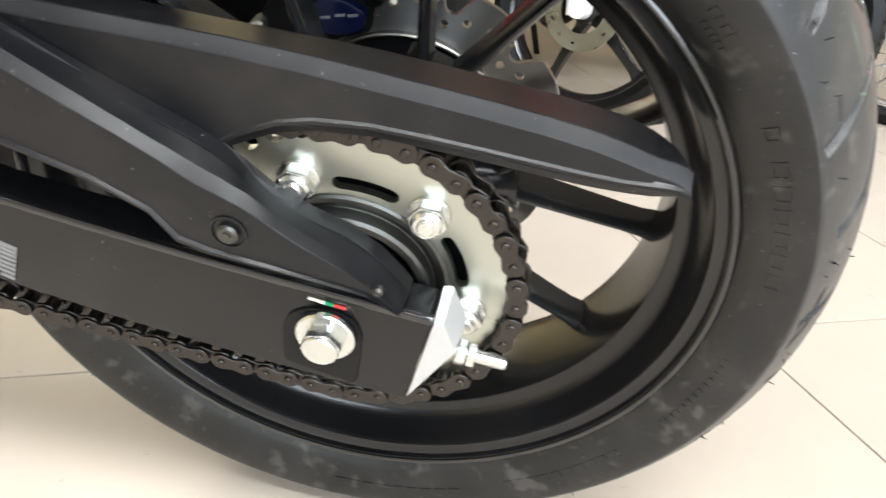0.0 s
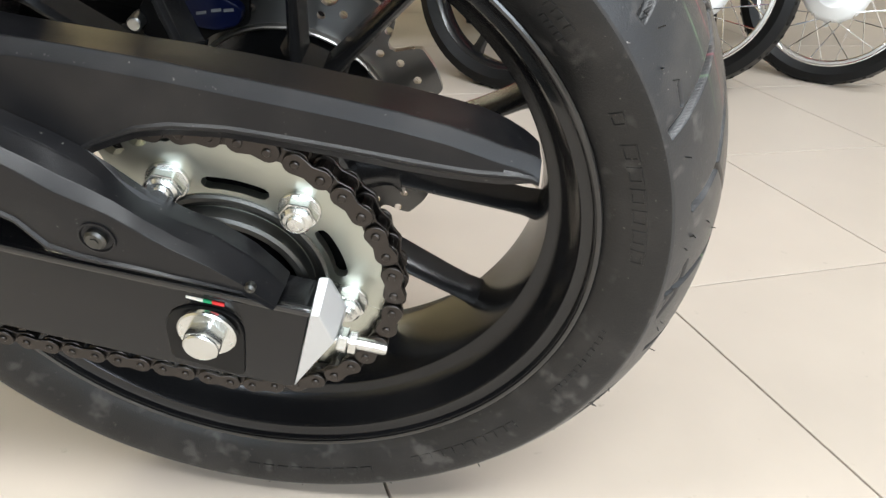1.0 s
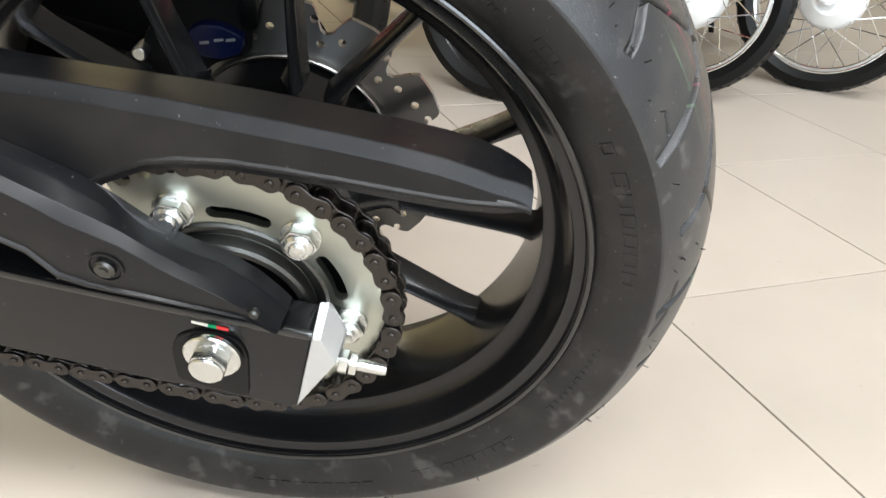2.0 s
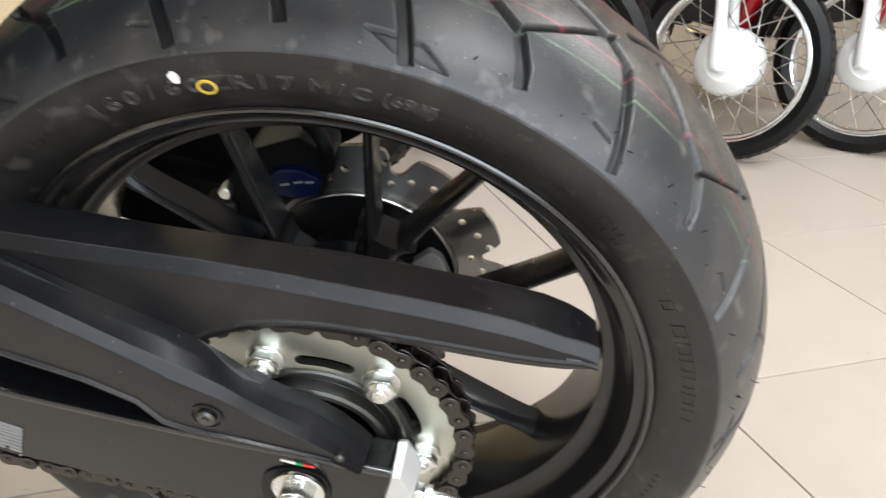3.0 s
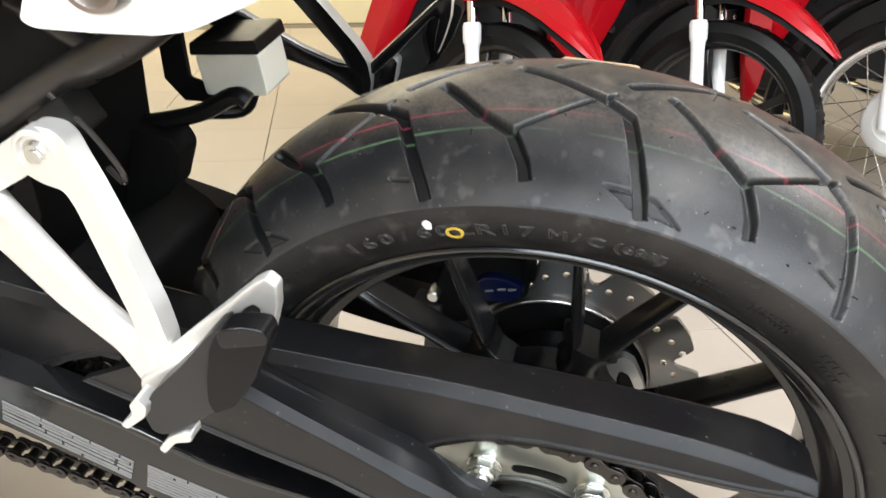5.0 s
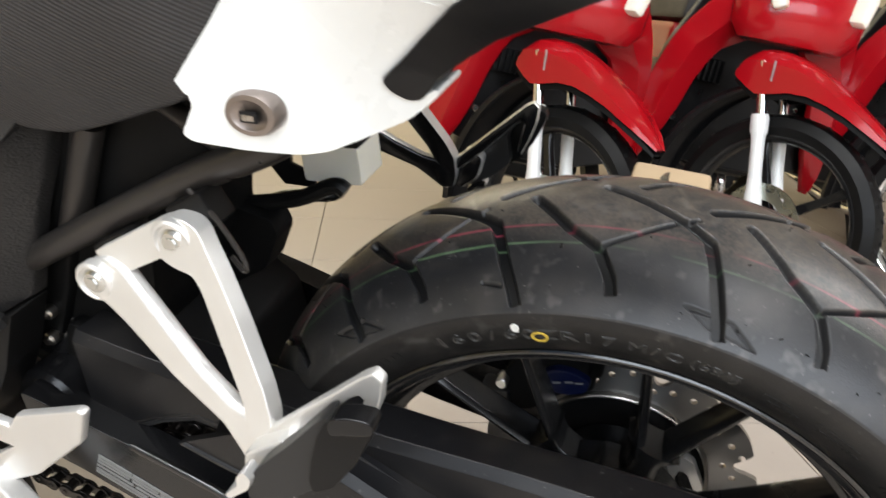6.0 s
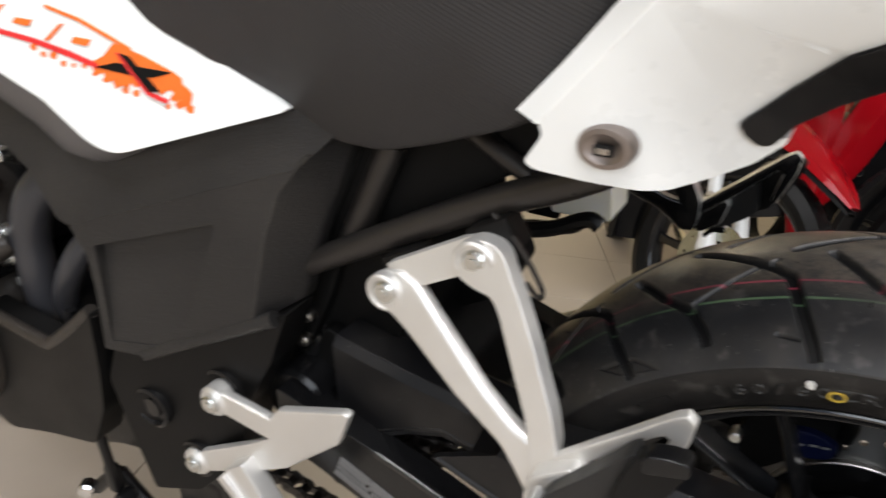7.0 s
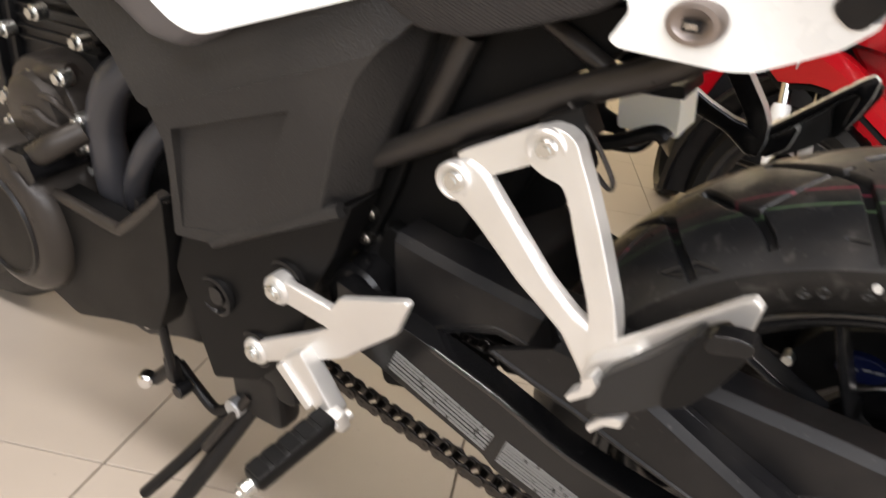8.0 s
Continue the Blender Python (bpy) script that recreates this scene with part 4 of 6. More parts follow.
LEG_F = [(-0.349, 0.580), (-0.342, 0.570), (-0.328, 0.567), (-0.311, 0.558), (-0.269, 0.531), (-0.229, 0.511), (-0.216, 0.498), (-0.206, 0.487), (-0.195, 0.490), (-0.193, 0.512), (-0.208, 0.524), (-0.220, 0.527), (-0.246, 0.5425), (-0.296, 0.583), (-0.309, 0.594), (-0.325, 0.599), (-0.344, 0.592)]
LEG_R = [(-0.281, 0.620), (-0.276, 0.610), (-0.263, 0.6055), (-0.249, 0.604), (-0.242, 0.595), (-0.227, 0.565), (-0.212, 0.536), (-0.207, 0.516), (-0.203, 0.492), (-0.195, 0.489), (-0.190, 0.505), (-0.189, 0.526), (-0.195, 0.544), (-0.214, 0.581), (-0.229, 0.607), (-0.239, 0.622), (-0.244, 0.631), (-0.253, 0.636), (-0.266, 0.637), (-0.277, 0.631)]
CROSS = [(-0.338, 0.5985), (-0.275, 0.6330), (-0.262, 0.634), (-0.255, 0.612), (-0.276, 0.6075), (-0.306, 0.5920), (-0.330, 0.590)]
TILT = dict(skew=-0.10, x0=-0.265, rise=0.30, z0=0.62)
bracket = part("passenger_bracket", join(slab(LEG_F, -0.1475, -0.1345, 0.0048, 0.005, seg=4, **TILT), slab(LEG_R, -0.1500, -0.1355, 0.0052, 0.005, seg=4, **TILT), slab(CROSS, -0.1430, -0.1345, 0.0022, 0.002, seg=2, **TILT)), M_ALU, bike, "cast aluminium passenger footrest bracket", sharp=50)
for q, r in ((BR_A, 0.0145), (BR_B, 0.0155)):
    y = -0.146 + 0.30 * (q.y - 0.62) - 0.10 * (q.x + 0.265)
    part("bolt_seat", lathe([(r, y + 0.006), (r, y - 0.0015), (r * 0.9, y - 0.0030), (r * 0.80, y - 0.0030), (r * 0.72, y - 0.0005), (0, y - 0.0005)], 36), M_ALU, bracket, "", pose(q.x, -0.002, q.y))
part("hook", slab([(-0.202, 0.508), (-0.191, 0.522), (-0.122, 0.582), (-0.115, 0.586), (-0.1095, 0.581), (-0.112, 0.566), (-0.1185, 0.549), (-0.126, 0.533), (-0.1295, 0.536), (-0.127, 0.549), (-0.1225, 0.565), (-0.1255, 0.567), (-0.131, 0.5635), (-0.164, 0.5315), (-0.186, 0.513)], -0.188, -0.179, 0.0028), M_ALU, bracket)
for q in (BR_A, BR_B):
    y = 0.012 + 0.30 * (q.y - 0.62) - 0.10 * (q.x + 0.265)
    part("bolt", join(cyl(0.0095, y - 0.163, y - 0.156, 24, 0.0025, tuple(q)), hexa(0.0045, y - 0.1642, y - 0.162, tuple(q), 0.0005)), M_NUT, bracket)
    part("mount_boss", join(moved(box(0, 0, 0, 0.034, 0.022, 0.024, 0.003), pose(q.x + 0.004, -0.122, q.y + 0.010, 0, -28, 0)), cyl(0.010, -0.140, -0.118, 18, 0.001, (q.x, q.y))), M_CASE, bracket)
REST = dict(skew=0.15, x0=-0.125)  # the folded rest is turned a little towards the front
part("rest_arm", slab([(-0.1607, 0.5404), (-0.1838, 0.5184), (-0.1925, 0.5033), (-0.1912, 0.4885), (-0.1844, 0.4860), (-0.165, 0.4965), (-0.1475, 0.5100), (-0.1400, 0.5192), (-0.1434, 0.5446), (-0.134, 0.5660), (-0.140, 0.5632)], -0.206, -0.190, 0.003, 0.004, seg=3, **REST), M_RESTARM, bracket, "dark grey folding arm")
part("rest_clevis", slab([(-0.2000, 0.5150), (-0.1740, 0.5300), (-0.1640, 0.5240), (-0.1700, 0.5020), (-0.1890, 0.4870), (-0.2040, 0.4960)], -0.192, -0.176, 0.003, 0.004, **REST), M_ALU, bracket)
footrest = part("footrest", slab([(-0.1320, 0.5700), (-0.118, 0.5735), (-0.1074, 0.5700), (-0.1074, 0.5631), (-0.1185, 0.5397), (-0.1335, 0.5183), (-0.1461, 0.5121), (-0.1480, 0.5211), (-0.1445, 0.5384), (-0.1385, 0.5581)], -0.2125, -0.200, 0.003, 0.003, seg=3, **REST), M_RUBBER2, bracket, "folded black rubber footrest")
part("cap", slab([(-0.1300, 0.5700), (-0.1268, 0.5751), (-0.116, 0.5767), (-0.1065, 0.5753), (-0.1049, 0.5707), (-0.1054, 0.5659), (-0.1293, 0.5625)], -0.2165, -0.203, 0.0022, 0.003, seg=3, **REST), M_ARM, footrest, "glossy black end cap")
part("wire_clip", tube([(-0.262, -0.128, 0.648), (-0.242, -0.132, 0.632), (-0.226, -0.136, 0.612), (-0.222, -0.138, 0.604), (-0.226, -0.136, 0.600), (-0.236, -0.132, 0.606)], 0.0018, 8), M_FRAME, bracket, "bent wire cable clip")
part("hinge_pin", join(slab([(-0.2039, 0.4988), (-0.2013, 0.4951), (-0.1878, 0.5054), (-0.1849, 0.513), (-0.189, 0.5199), (-0.1943, 0.5142), (-0.1946, 0.5069)], -0.211, -0.199, 0.0018, 0.002, **REST), slab([(-0.19, 0.4764), (-0.1875, 0.4725), (-0.1788, 0.482), (-0.1688, 0.4835), (-0.1677, 0.4899), (-0.1735, 0.4903), (-0.1822, 0.4858)], -0.208, -0.197, 0.0018, 0.002, **REST)), M_ALU, bracket)

# right side: the mirrored bracket, caliper, reservoir, silencer end
MIRROR = Matrix.Diagonal((1, -1, 1, 1))
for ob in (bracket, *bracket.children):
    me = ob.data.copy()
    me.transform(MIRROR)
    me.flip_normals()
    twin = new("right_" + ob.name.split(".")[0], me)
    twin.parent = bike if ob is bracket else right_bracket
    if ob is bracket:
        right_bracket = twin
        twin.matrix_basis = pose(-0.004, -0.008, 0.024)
    # side faces blackened to stand for their shade; edge faces keep bare aluminium
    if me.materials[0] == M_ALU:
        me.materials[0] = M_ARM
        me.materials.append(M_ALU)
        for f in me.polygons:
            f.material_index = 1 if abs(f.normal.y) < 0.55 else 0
caliper = part("brake_caliper", join(slab([(-0.112, 0.350), (-0.113, 0.392), (-0.092, 0.422), (-0.050, 0.438), (-0.026, 0.424), (-0.032, 0.388), (-0.06, 0.378), (-0.088, 0.352)], 0.060, 0.100, 0.005, 0.006), tube([(-0.030, 0.060, 0.412), (-0.028, 0.055, 0.432), (-0.036, 0.060, 0.445), (-0.06, 0.075, 0.455)], 0.006, 12)), M_INNER, bike, "black rear brake caliper")
part("caliper_lug", box(-0.121, 0.066, 0.366, 0.028, 0.022, 0.014, 0.003), M_CALIPER, caliper, "grey cast lug")
part("caliper_label", slab([(-0.077, 0.393), (-0.076, 0.405), (-0.065, 0.413), (-0.049, 0.413), (-0.032, 0.405), (-0.036, 0.391), (-0.053, 0.385), (-0.068, 0.386)], 0.052, 0.064, 0.003, 0.006), M_BLUE, caliper, "dark blue cover")
part("label_print", join(*[slab([(x, z), (x + 0.007, z + 0.0015), (x + 0.007, z - 0.0005), (x, z - 0.002)], 0.0514, 0.053, 0) for x, z in ((-0.066, 0.399), (-0.055, 0.402), (-0.046, 0.403))]), M_PRINT, caliper)
part("caliper_bolt", cyl(0.0055, 0.050, 0.065, 14, 0.001, (-0.113, 0.385)), M_NUT, caliper)
part("sensor_bracket", slab([(0.034, 0.270), (0.0327, 0.2941), (0.0381, 0.332), (0.0518, 0.3446), (0.0617, 0.3394), (0.0706, 0.3174), (0.0803, 0.2728), (0.0735, 0.2707), (0.0658, 0.3056), (0.058, 0.3249), (0.0505, 0.328), (0.0474, 0.3154), (0.0525, 0.267)], 0.051, 0.060, 0.0025, 0.003), M_ALU, caliper, "pale cast arched bracket")
part("bracket_foot", slab([(0.005, 0.3225), (0.0296, 0.317), (0.0288, 0.303), (0.0053, 0.310)], 0.046, 0.056, 0.002, 0.002), M_ALU, caliper)
reservoir = part("brake_reservoir", slab([(-0.309, 0.549), (-0.311, 0.585), (-0.253, 0.588), (-0.251, 0.551)], 0.083, 0.128, 0.004, 0.004), M_TANK, bike, "milky plastic brake fluid reservoir")
part("cap", slab([(-0.313, 0.5855), (-0.311, 0.5965), (-0.252, 0.6000), (-0.250, 0.5885)], 0.080, 0.131, 0.003, 0.002), M_RUBBER2, reservoir, "black screwed cap")
part("reservoir_hose", tube([(-0.285, 0.118, 0.538), (-0.30, 0.115, 0.52), (-0.34, 0.09, 0.525), (-0.40, 0.08, 0.50)], 0.006, 10), M_RUBBER2, reservoir)
part("reservoir_bracket", slab([(-0.345, 0.60), (-0.322, 0.60), (-0.325, 0.562), (-0.300, 0.552), (-0.304, 0.540), (-0.335, 0.540), (-0.350, 0.56)], 0.088, 0.093, 0.001), M_DARK, reservoir)
part("cable_strap", tube([(-0.36, 0.05, 0.535), (-0.30, 0.05, 0.548), (-0.262, 0.05, 0.566), (-0.250, 0.05, 0.562)], 0.0075, 10), M_RUBBER2, bike)
part("mud_flap", slab([(-0.42, 0.555), (-0.318, 0.535), (-0.312, 0.520), (-0.330, 0.482), (-0.40, 0.44)], 0.03, 0.06, 0.004, 0.006), M_INNER, bike)
silencer = part("silencer", tube([(-0.42, 0.17, 0.27), (-0.28, 0.205, 0.335), (-0.12, 0.215, 0.42), (0.02, 0.222, 0.488)], 0.047, 24, 4), M_DARK, bike, "black silencer with cardboard sleeve at its end")
part("cardboard_sleeve", moved(box(0, 0, 0, 0.074, 0.062, 0.075, 0.005), pose(0.000, 0.222, 0.489, 0, 5, 0)), M_CARD, silencer, "plain brown cardboard sleeve")
part("heat_shield", slab([(-0.33, 0.27), (-0.30, 0.38), (-0.17, 0.43), (-0.04, 0.455), (-0.012, 0.43), (-0.018, 0.395), (-0.06, 0.37), (-0.13, 0.335), (-0.17, 0.29)], 0.145, 0.160, 0.004, 0.01), M_INNER, bike)

# subframe
part("subframe_rail", tube([(-0.47, -0.112, 0.540), (-0.39, -0.112, 0.584), (-0.276, -0.112, 0.645), (-0.20, -0.112, 0.681), (-0.12, -0.105, 0.735)], 0.0108, 20), M_FRAME, bike, "dark painted steel subframe tube")
part("subframe_brace", tube([(-0.400, -0.10, 0.580), (-0.355, -0.10, 0.672)], 0.011, 16), M_FRAME, bike)
part("bright_brace", tube([(-0.300, -0.09, 0.688), (-0.250, -0.098, 0.664)], 0.007, 14, 1), M_FRAME, bike)
for pts in ([(-0.50, -0.08, 0.52), (-0.47, -0.085, 0.50), (-0.462, -0.085, 0.46), (-0.485, -0.08, 0.42), (-0.50, -0.07, 0.39)], [(-0.46, -0.07, 0.53), (-0.455, -0.078, 0.49), (-0.45, -0.08, 0.45), (-0.47, -0.07, 0.41)], [(-0.49, -0.09, 0.44), (-0.465, -0.095, 0.445), (-0.445, -0.09, 0.47)]):
    part("breather_hose", tube(pts, 0.0075, 10), M_DARK, bike)
for x, z in ((-0.456, 0.495), (-0.463, 0.467), (-0.484, 0.421), (-0.470, 0.435)):
    part("clip", join(cyl(0.006, -0.103, -0.09, 12, 0.001, (x, z)), hexa(0.0035, -0.106, -0.102, (x, z), 0.0005)), M_PIN, bike)
part("right_subframe_rail", tube([(-0.46, 0.112, 0.553), (-0.25, 0.112, 0.665), (-0.12, 0.105, 0.735)], 0.0115, 16), M_FRAME, bike)
part("swingarm_bridge", slab([(-0.47, 0.40), (-0.44, 0.49), (-0.40, 0.475), (-0.340, 0.430), (-0.334, 0.36), (-0.352, 0.33), (-0.45, 0.30)], -0.10, 0.10, 0.008, 0.01), M_INNER, bike)
part("inner_fender", slab([(-0.43, 0.56), (-0.36, 0.69), (-0.20, 0.71), (-0.10, 0.755), (-0.10, 0.735), (-0.20, 0.700), (-0.29, 0.645), (-0.37, 0.58)], -0.09, 0.09, 0.004), M_INNER, bike)
part("battery_box", slab([(-0.60, 0.44), (-0.60, 0.70), (-0.36, 0.69), (-0.40, 0.60), (-0.43, 0.52), (-0.47, 0.44)], -0.095, 0.10, 0.006), M_INNER, bike)
part("front_splash_guard", slab([(-0.47, 0.44), (-0.44, 0.58), (-0.36, 0.68), (-0.325, 0.655), (-0.340, 0.60), (-0.352, 0.53), (-0.38, 0.47), (-0.40, 0.44)], -0.085, 0.06, 0.004), M_INNER, bike)

# tail, seat, covers
TAIL = [(-0.217, 0.7275), (-0.2145, 0.721), (-0.225, 0.704), (-0.219, 0.7005), (-0.184, 0.699), (-0.162, 0.6945), (-0.150, 0.694), (-0.133, 0.699), (-0.114, 0.7055), (-0.100, 0.7165), (-0.099, 0.7215), (-0.112, 0.7165), (-0.119, 0.7245), (-0.122, 0.732), (-0.112, 0.7405), (-0.100, 0.753), (-0.078, 0.774), (-0.023, 0.806), (0.10, 0.85), (0.10, 0.90), (-0.152, 0.90), (-0.157, 0.797)]


def tucked(bm):
    """Bend the lower rear of the tail inwards."""
    for _ in range(4):
        bmesh.ops.triangulate(bm, faces=[f for f in bm.faces if len(f.verts) > 3])
        bmesh.ops.subdivide_edges(bm, edges=[e for e in bm.edges if e.calc_length() > 0.02], cuts=1)
    bmesh.ops.triangulate(bm, faces=[f for f in bm.faces if len(f.verts) > 3])
    for v in bm.verts:
        dx = max(0, min(0.11, v.co.x + 0.19))
        u = max(0, min(1, 1 - (v.co.z - 0.70) / 0.11))
        v.co.y += 0.87 * dx * dx / (dx + 0.03) * u * u * (3 - 2 * u)
    return bm


def tail_flank():
    """The facet of the tail that turns in towards the seat."""
    rings = []
    for (xi, z), (xo, zo) in (((-0.217, 0.7265), (-0.238, 0.7265)), ((-0.188, 0.761), (-0.209, 0.759)), ((-0.158, 0.797), (-0.178, 0.797)), ((-0.154, 0.85), (-0.172, 0.85)), ((-0.152, 0.90), (-0.170, 0.90))):
        rings.append([(xi + 0.003, -0.1645, z), (xi, -0.1655, z), (xi - 0.002, -0.1650, z), (xo, -0.148, zo), (xo, -0.138, zo), (xi + 0.003, -0.138, z)])
    return loft(rings)


tail = part("tail_panel", join(tucked(slab(TAIL, -0.166, -0.130, 0.003, 0.003)), tail_flank()), M_WHITE, bike, "glossy white plastic tail panel")
part("seat_lock", join(lathe([(0.0, -0.168), (0.010, -0.169), (0.0125, -0.1705), (0.0165, -0.1700), (0.0185, -0.1660), (0.0185, -0.160)], 40)), M_LOCK, tail, "round steel seat lock", pose(-0.179, 0.001, 0.720) @ Matrix.Diagonal((0.87, 1, 0.66, 1)))
part("key_slot", join(box(-0.179, -0.1695, 0.7195, 0.0105, 0.002, 0.0062, 0.0008)), M_DARK, tail)
part("key_shutter", box(-0.179, -0.1703, 0.7195, 0.0070, 0.002, 0.0034, 0.0006), M_PIN, tail)
GRAB = [(-0.1205, 0.732), (-0.1185, 0.7255), (-0.112, 0.718), (-0.106, 0.717), (-0.096, 0.730), (-0.060, 0.756), (-0.020, 0.7765), (0.028, 0.800), (0.16, 0.855), (0.16, 0.885), (-0.023, 0.805), (-0.078, 0.773), (-0.100, 0.752), (-0.112, 0.740)]
part("grab_rail_cover", tucked(slab(GRAB, -0.170, -0.128, 0.004, 0.003)), M_PLASTIC, bike)
SEAT = [(-0.56, 0.765), (-0.48, 0.733), (-0.419, 0.692), (-0.379, 0.677), (-0.342, 0.677), (-0.307, 0.687), (-0.249, 0.707), (-0.229, 0.719), (-0.195, 0.777), (-0.167, 0.826), (-0.17, 0.90), (-0.56, 0.90)]


def rolled(bm, line, reach, depth):
    """Bend the side faces inwards near an outline, as padding rolls under."""
    for _ in range(4):
        bmesh.ops.triangulate(bm, faces=[f for f in bm.faces if len(f.verts) > 3])
        bmesh.ops.subdivide_edges(bm, edges=[e for e in bm.edges if e.calc_length() > 0.02], cuts=1)
    bmesh.ops.triangulate(bm, faces=[f for f in bm.faces if len(f.verts) > 3])
    for v in bm.verts:
        d = min(float(seg_dist((v.co.x, v.co.z), a, b)) for a, b in zip(line, line[1:]))
        v.co.y += math.copysign(depth, -v.co.y) * max(0, 1 - d / reach) ** 2
    return bm


part("seat", rolled(slab(SEAT, -0.156, 0.156, 0.008, 0.01, seg=3), SEAT[2:10], 0.12, 0.024), M_SEAT, bike, "black ribbed vinyl seat", sharp=60)
K, KX = 0.26, -0.41
SIDE = [(-0.410, 0.657), (-0.424, 0.636), (-0.440, 0.601), (-0.462, 0.519), (-0.572, 0.468), (-0.607, 0.470), (-0.601, 0.528), (-0.600, 0.561), (-0.610, 0.5900)]
UPPER = [(-0.400, 0.699), (-0.377, 0.686), (-0.400, 0.6635), (-0.410, 0.6565), (-0.52, 0.6197), (-0.610, 0.5900), (-0.621, 0.594), (-0.651, 0.631), (-0.70, 0.665), (-0.78, 0.720), (-0.79, 0.77), (-0.72, 0.757), (-0.607, 0.700), (-0.574, 0.680), (-0.542, 0.672)]
RECESS = [(-0.591, 0.574), (-0.480, 0.606), (-0.519, 0.515), (-0.542, 0.482), (-0.597, 0.480)]
EMBOSS = [(-0.5945, 0.579), (-0.476, 0.611), (-0.515, 0.514), (-0.540, 0.478), (-0.600, 0.476)]
PANEL = [(-0.76, 0.767), (-0.715, 0.747), (-0.603, 0.695), (-0.578, 0.677), (-0.568, 0.6700), (-0.559, 0.6655), (-0.552, 0.6630), (-0.546, 0.6618), (-0.539, 0.6614), (-0.532, 0.6626), (-0.411, 0.6985), (-0.462, 0.7285), (-0.511, 0.757), (-0.60, 0.80), (-0.76, 0.80)]
FOLD = 0.26  # how much the cover leans in above its crease


def cover_flank():
    """The facet along the rear edge of the side cover, turned inwards."""
    rings = []
    for (xi, zi), (xo, zo) in (((-0.398, 0.668), (-0.3765, 0.6855)), ((-0.410, 0.657), (-0.384, 0.666)), ((-0.425, 0.638), (-0.396, 0.638)), ((-0.441, 0.600), (-0.414, 0.599)), ((-0.463, 0.5185), (-0.438, 0.529))):
        yi, yo = -0.1455 + K * (xi - KX), -0.112 + K * (xo - KX)
        rings.append([(xi - 0.004, yi + 0.001, zi), (xi, yi, zi), (xi + 0.002, yi + 0.0008, zi), (xo - 0.002, yo - 0.003, zo), (xo, yo, zo), (xo, yo + 0.012, zo), (xi - 0.004, yi + 0.03, zi)])
    return loft(rings)


def cover_band():
    """The smooth bevel between the raised white panel and the cover."""
    rings = []
    for (x, z), (xo, zo) in zip(PANEL[1:10], ((-0.735, 0.712), (-0.640, 0.668), (-0.610, 0.6495), (-0.597, 0.6465), (-0.583, 0.6445), (-0.572, 0.6445), (-0.561, 0.6465), (-0.548, 0.6520), (-0.533, 0.6590))):
        yi = -0.1540 + K * (x - KX) + 0.30 * (z - 0.66)
        yo = -0.1462 + K * (xo - KX) + FOLD * (zo - 0.659 - 0.335 * (xo + 0.404))
        rings.append([(x + 0.004, yi + 0.001, z + 0.003), (x, yi, z), (x * 0.3 + xo * 0.7, yi * 0.3 + yo * 0.7 - 0.0015, z * 0.3 + zo * 0.7), (xo, yo, zo), (xo, yo + 0.01, zo), (x + 0.004, yi + 0.025, z + 0.003)])
    return loft(rings)


side_cover = part("side_cover", join(casting(rounded(SIDE, 0.003), RECESS, -0.145, -0.115, 0.003, 0.0, 0.0, K, KX), slab(UPPER, -0.1453, -0.120, 0.003, 0.003, K - 0.335 * FOLD, KX, FOLD, 0.659 + 0.335 * (KX + 0.404)), slab(EMBOSS, -0.1445, -0.125, 0.001, 0.0, K, KX, 0.095, 0.478), cover_flank()), M_COVER, bike, "grained dark plastic side cover")
part("cover_band", cover_band(), M_BAND, side_cover, "smooth grey bevelled band, lightened as if lit")
panel = part("white_side_panel", slab(PANEL, -0.1555, -0.140, 0.002, 0.005, K, KX, 0.30, 0.66), M_WHITE, bike, "white plastic side panel with orange graphic")

PATCH = [(-0.562, 0.723), (-0.552, 0.728), (-0.544, 0.737), (-0.522, 0.730), (-0.497, 0.720), (-0.490, 0.716), (-0.489, 0.712), (-0.484, 0.709), (-0.481, 0.706), (-0.482, 0.698), (-0.489, 0.697), (-0.491, 0.702), (-0.494, 0.700), (-0.498, 0.702), (-0.495, 0.706), (-0.499, 0.708), (-0.505, 0.704), (-0.511, 0.708), (-0.515, 0.706), (-0.521, 0.710), (-0.525, 0.708), (-0.529, 0.711), (-0.533, 0.705), (-0.536, 0.709), (-0.541, 0.706), (-0.544, 0.712), (-0.548, 0.710), (-0.552, 0.717), (-0.558, 0.714)]


def film(outline, lift, name, material, label=""):
    part(name, slab(outline, -0.1558 - lift, -0.155, 0, 0, K, KX, 0.30, 0.66), material, panel, label)


film(PATCH, 0.0004, "graphic", M_ORANGE, "orange splashed graphic")
film([(-0.76, 0.768), (-0.70, 0.757), (-0.638, 0.743), (-0.609, 0.7375), (-0.581, 0.7305), (-0.556, 0.7225), (-0.556, 0.7190), (-0.581, 0.7265), (-0.609, 0.7340), (-0.638, 0.7395), (-0.70, 0.7535), (-0.76, 0.7645)], 0.0008, "graphic_line", M_SRED, "dark red edge line")
film([(-0.60, 0.7605), (-0.571, 0.7520), (-0.548, 0.7420), (-0.530, 0.7340), (-0.530, 0.7325), (-0.549, 0.7400), (-0.572, 0.7500), (-0.60, 0.7585)], 0.0008, "graphic_line", M_ORANGE)
for x, z in ((-0.5695, 0.7370), (-0.6185, 0.7485), (-0.668, 0.7605)):
    film([(x - 0.0065, z + 0.0028), (x + 0.0075, z + 0.0012), (x + 0.0045, z - 0.0030), (x - 0.0085, z - 0.0010)], 0.0008, "graphic_block", M_ORANGE)
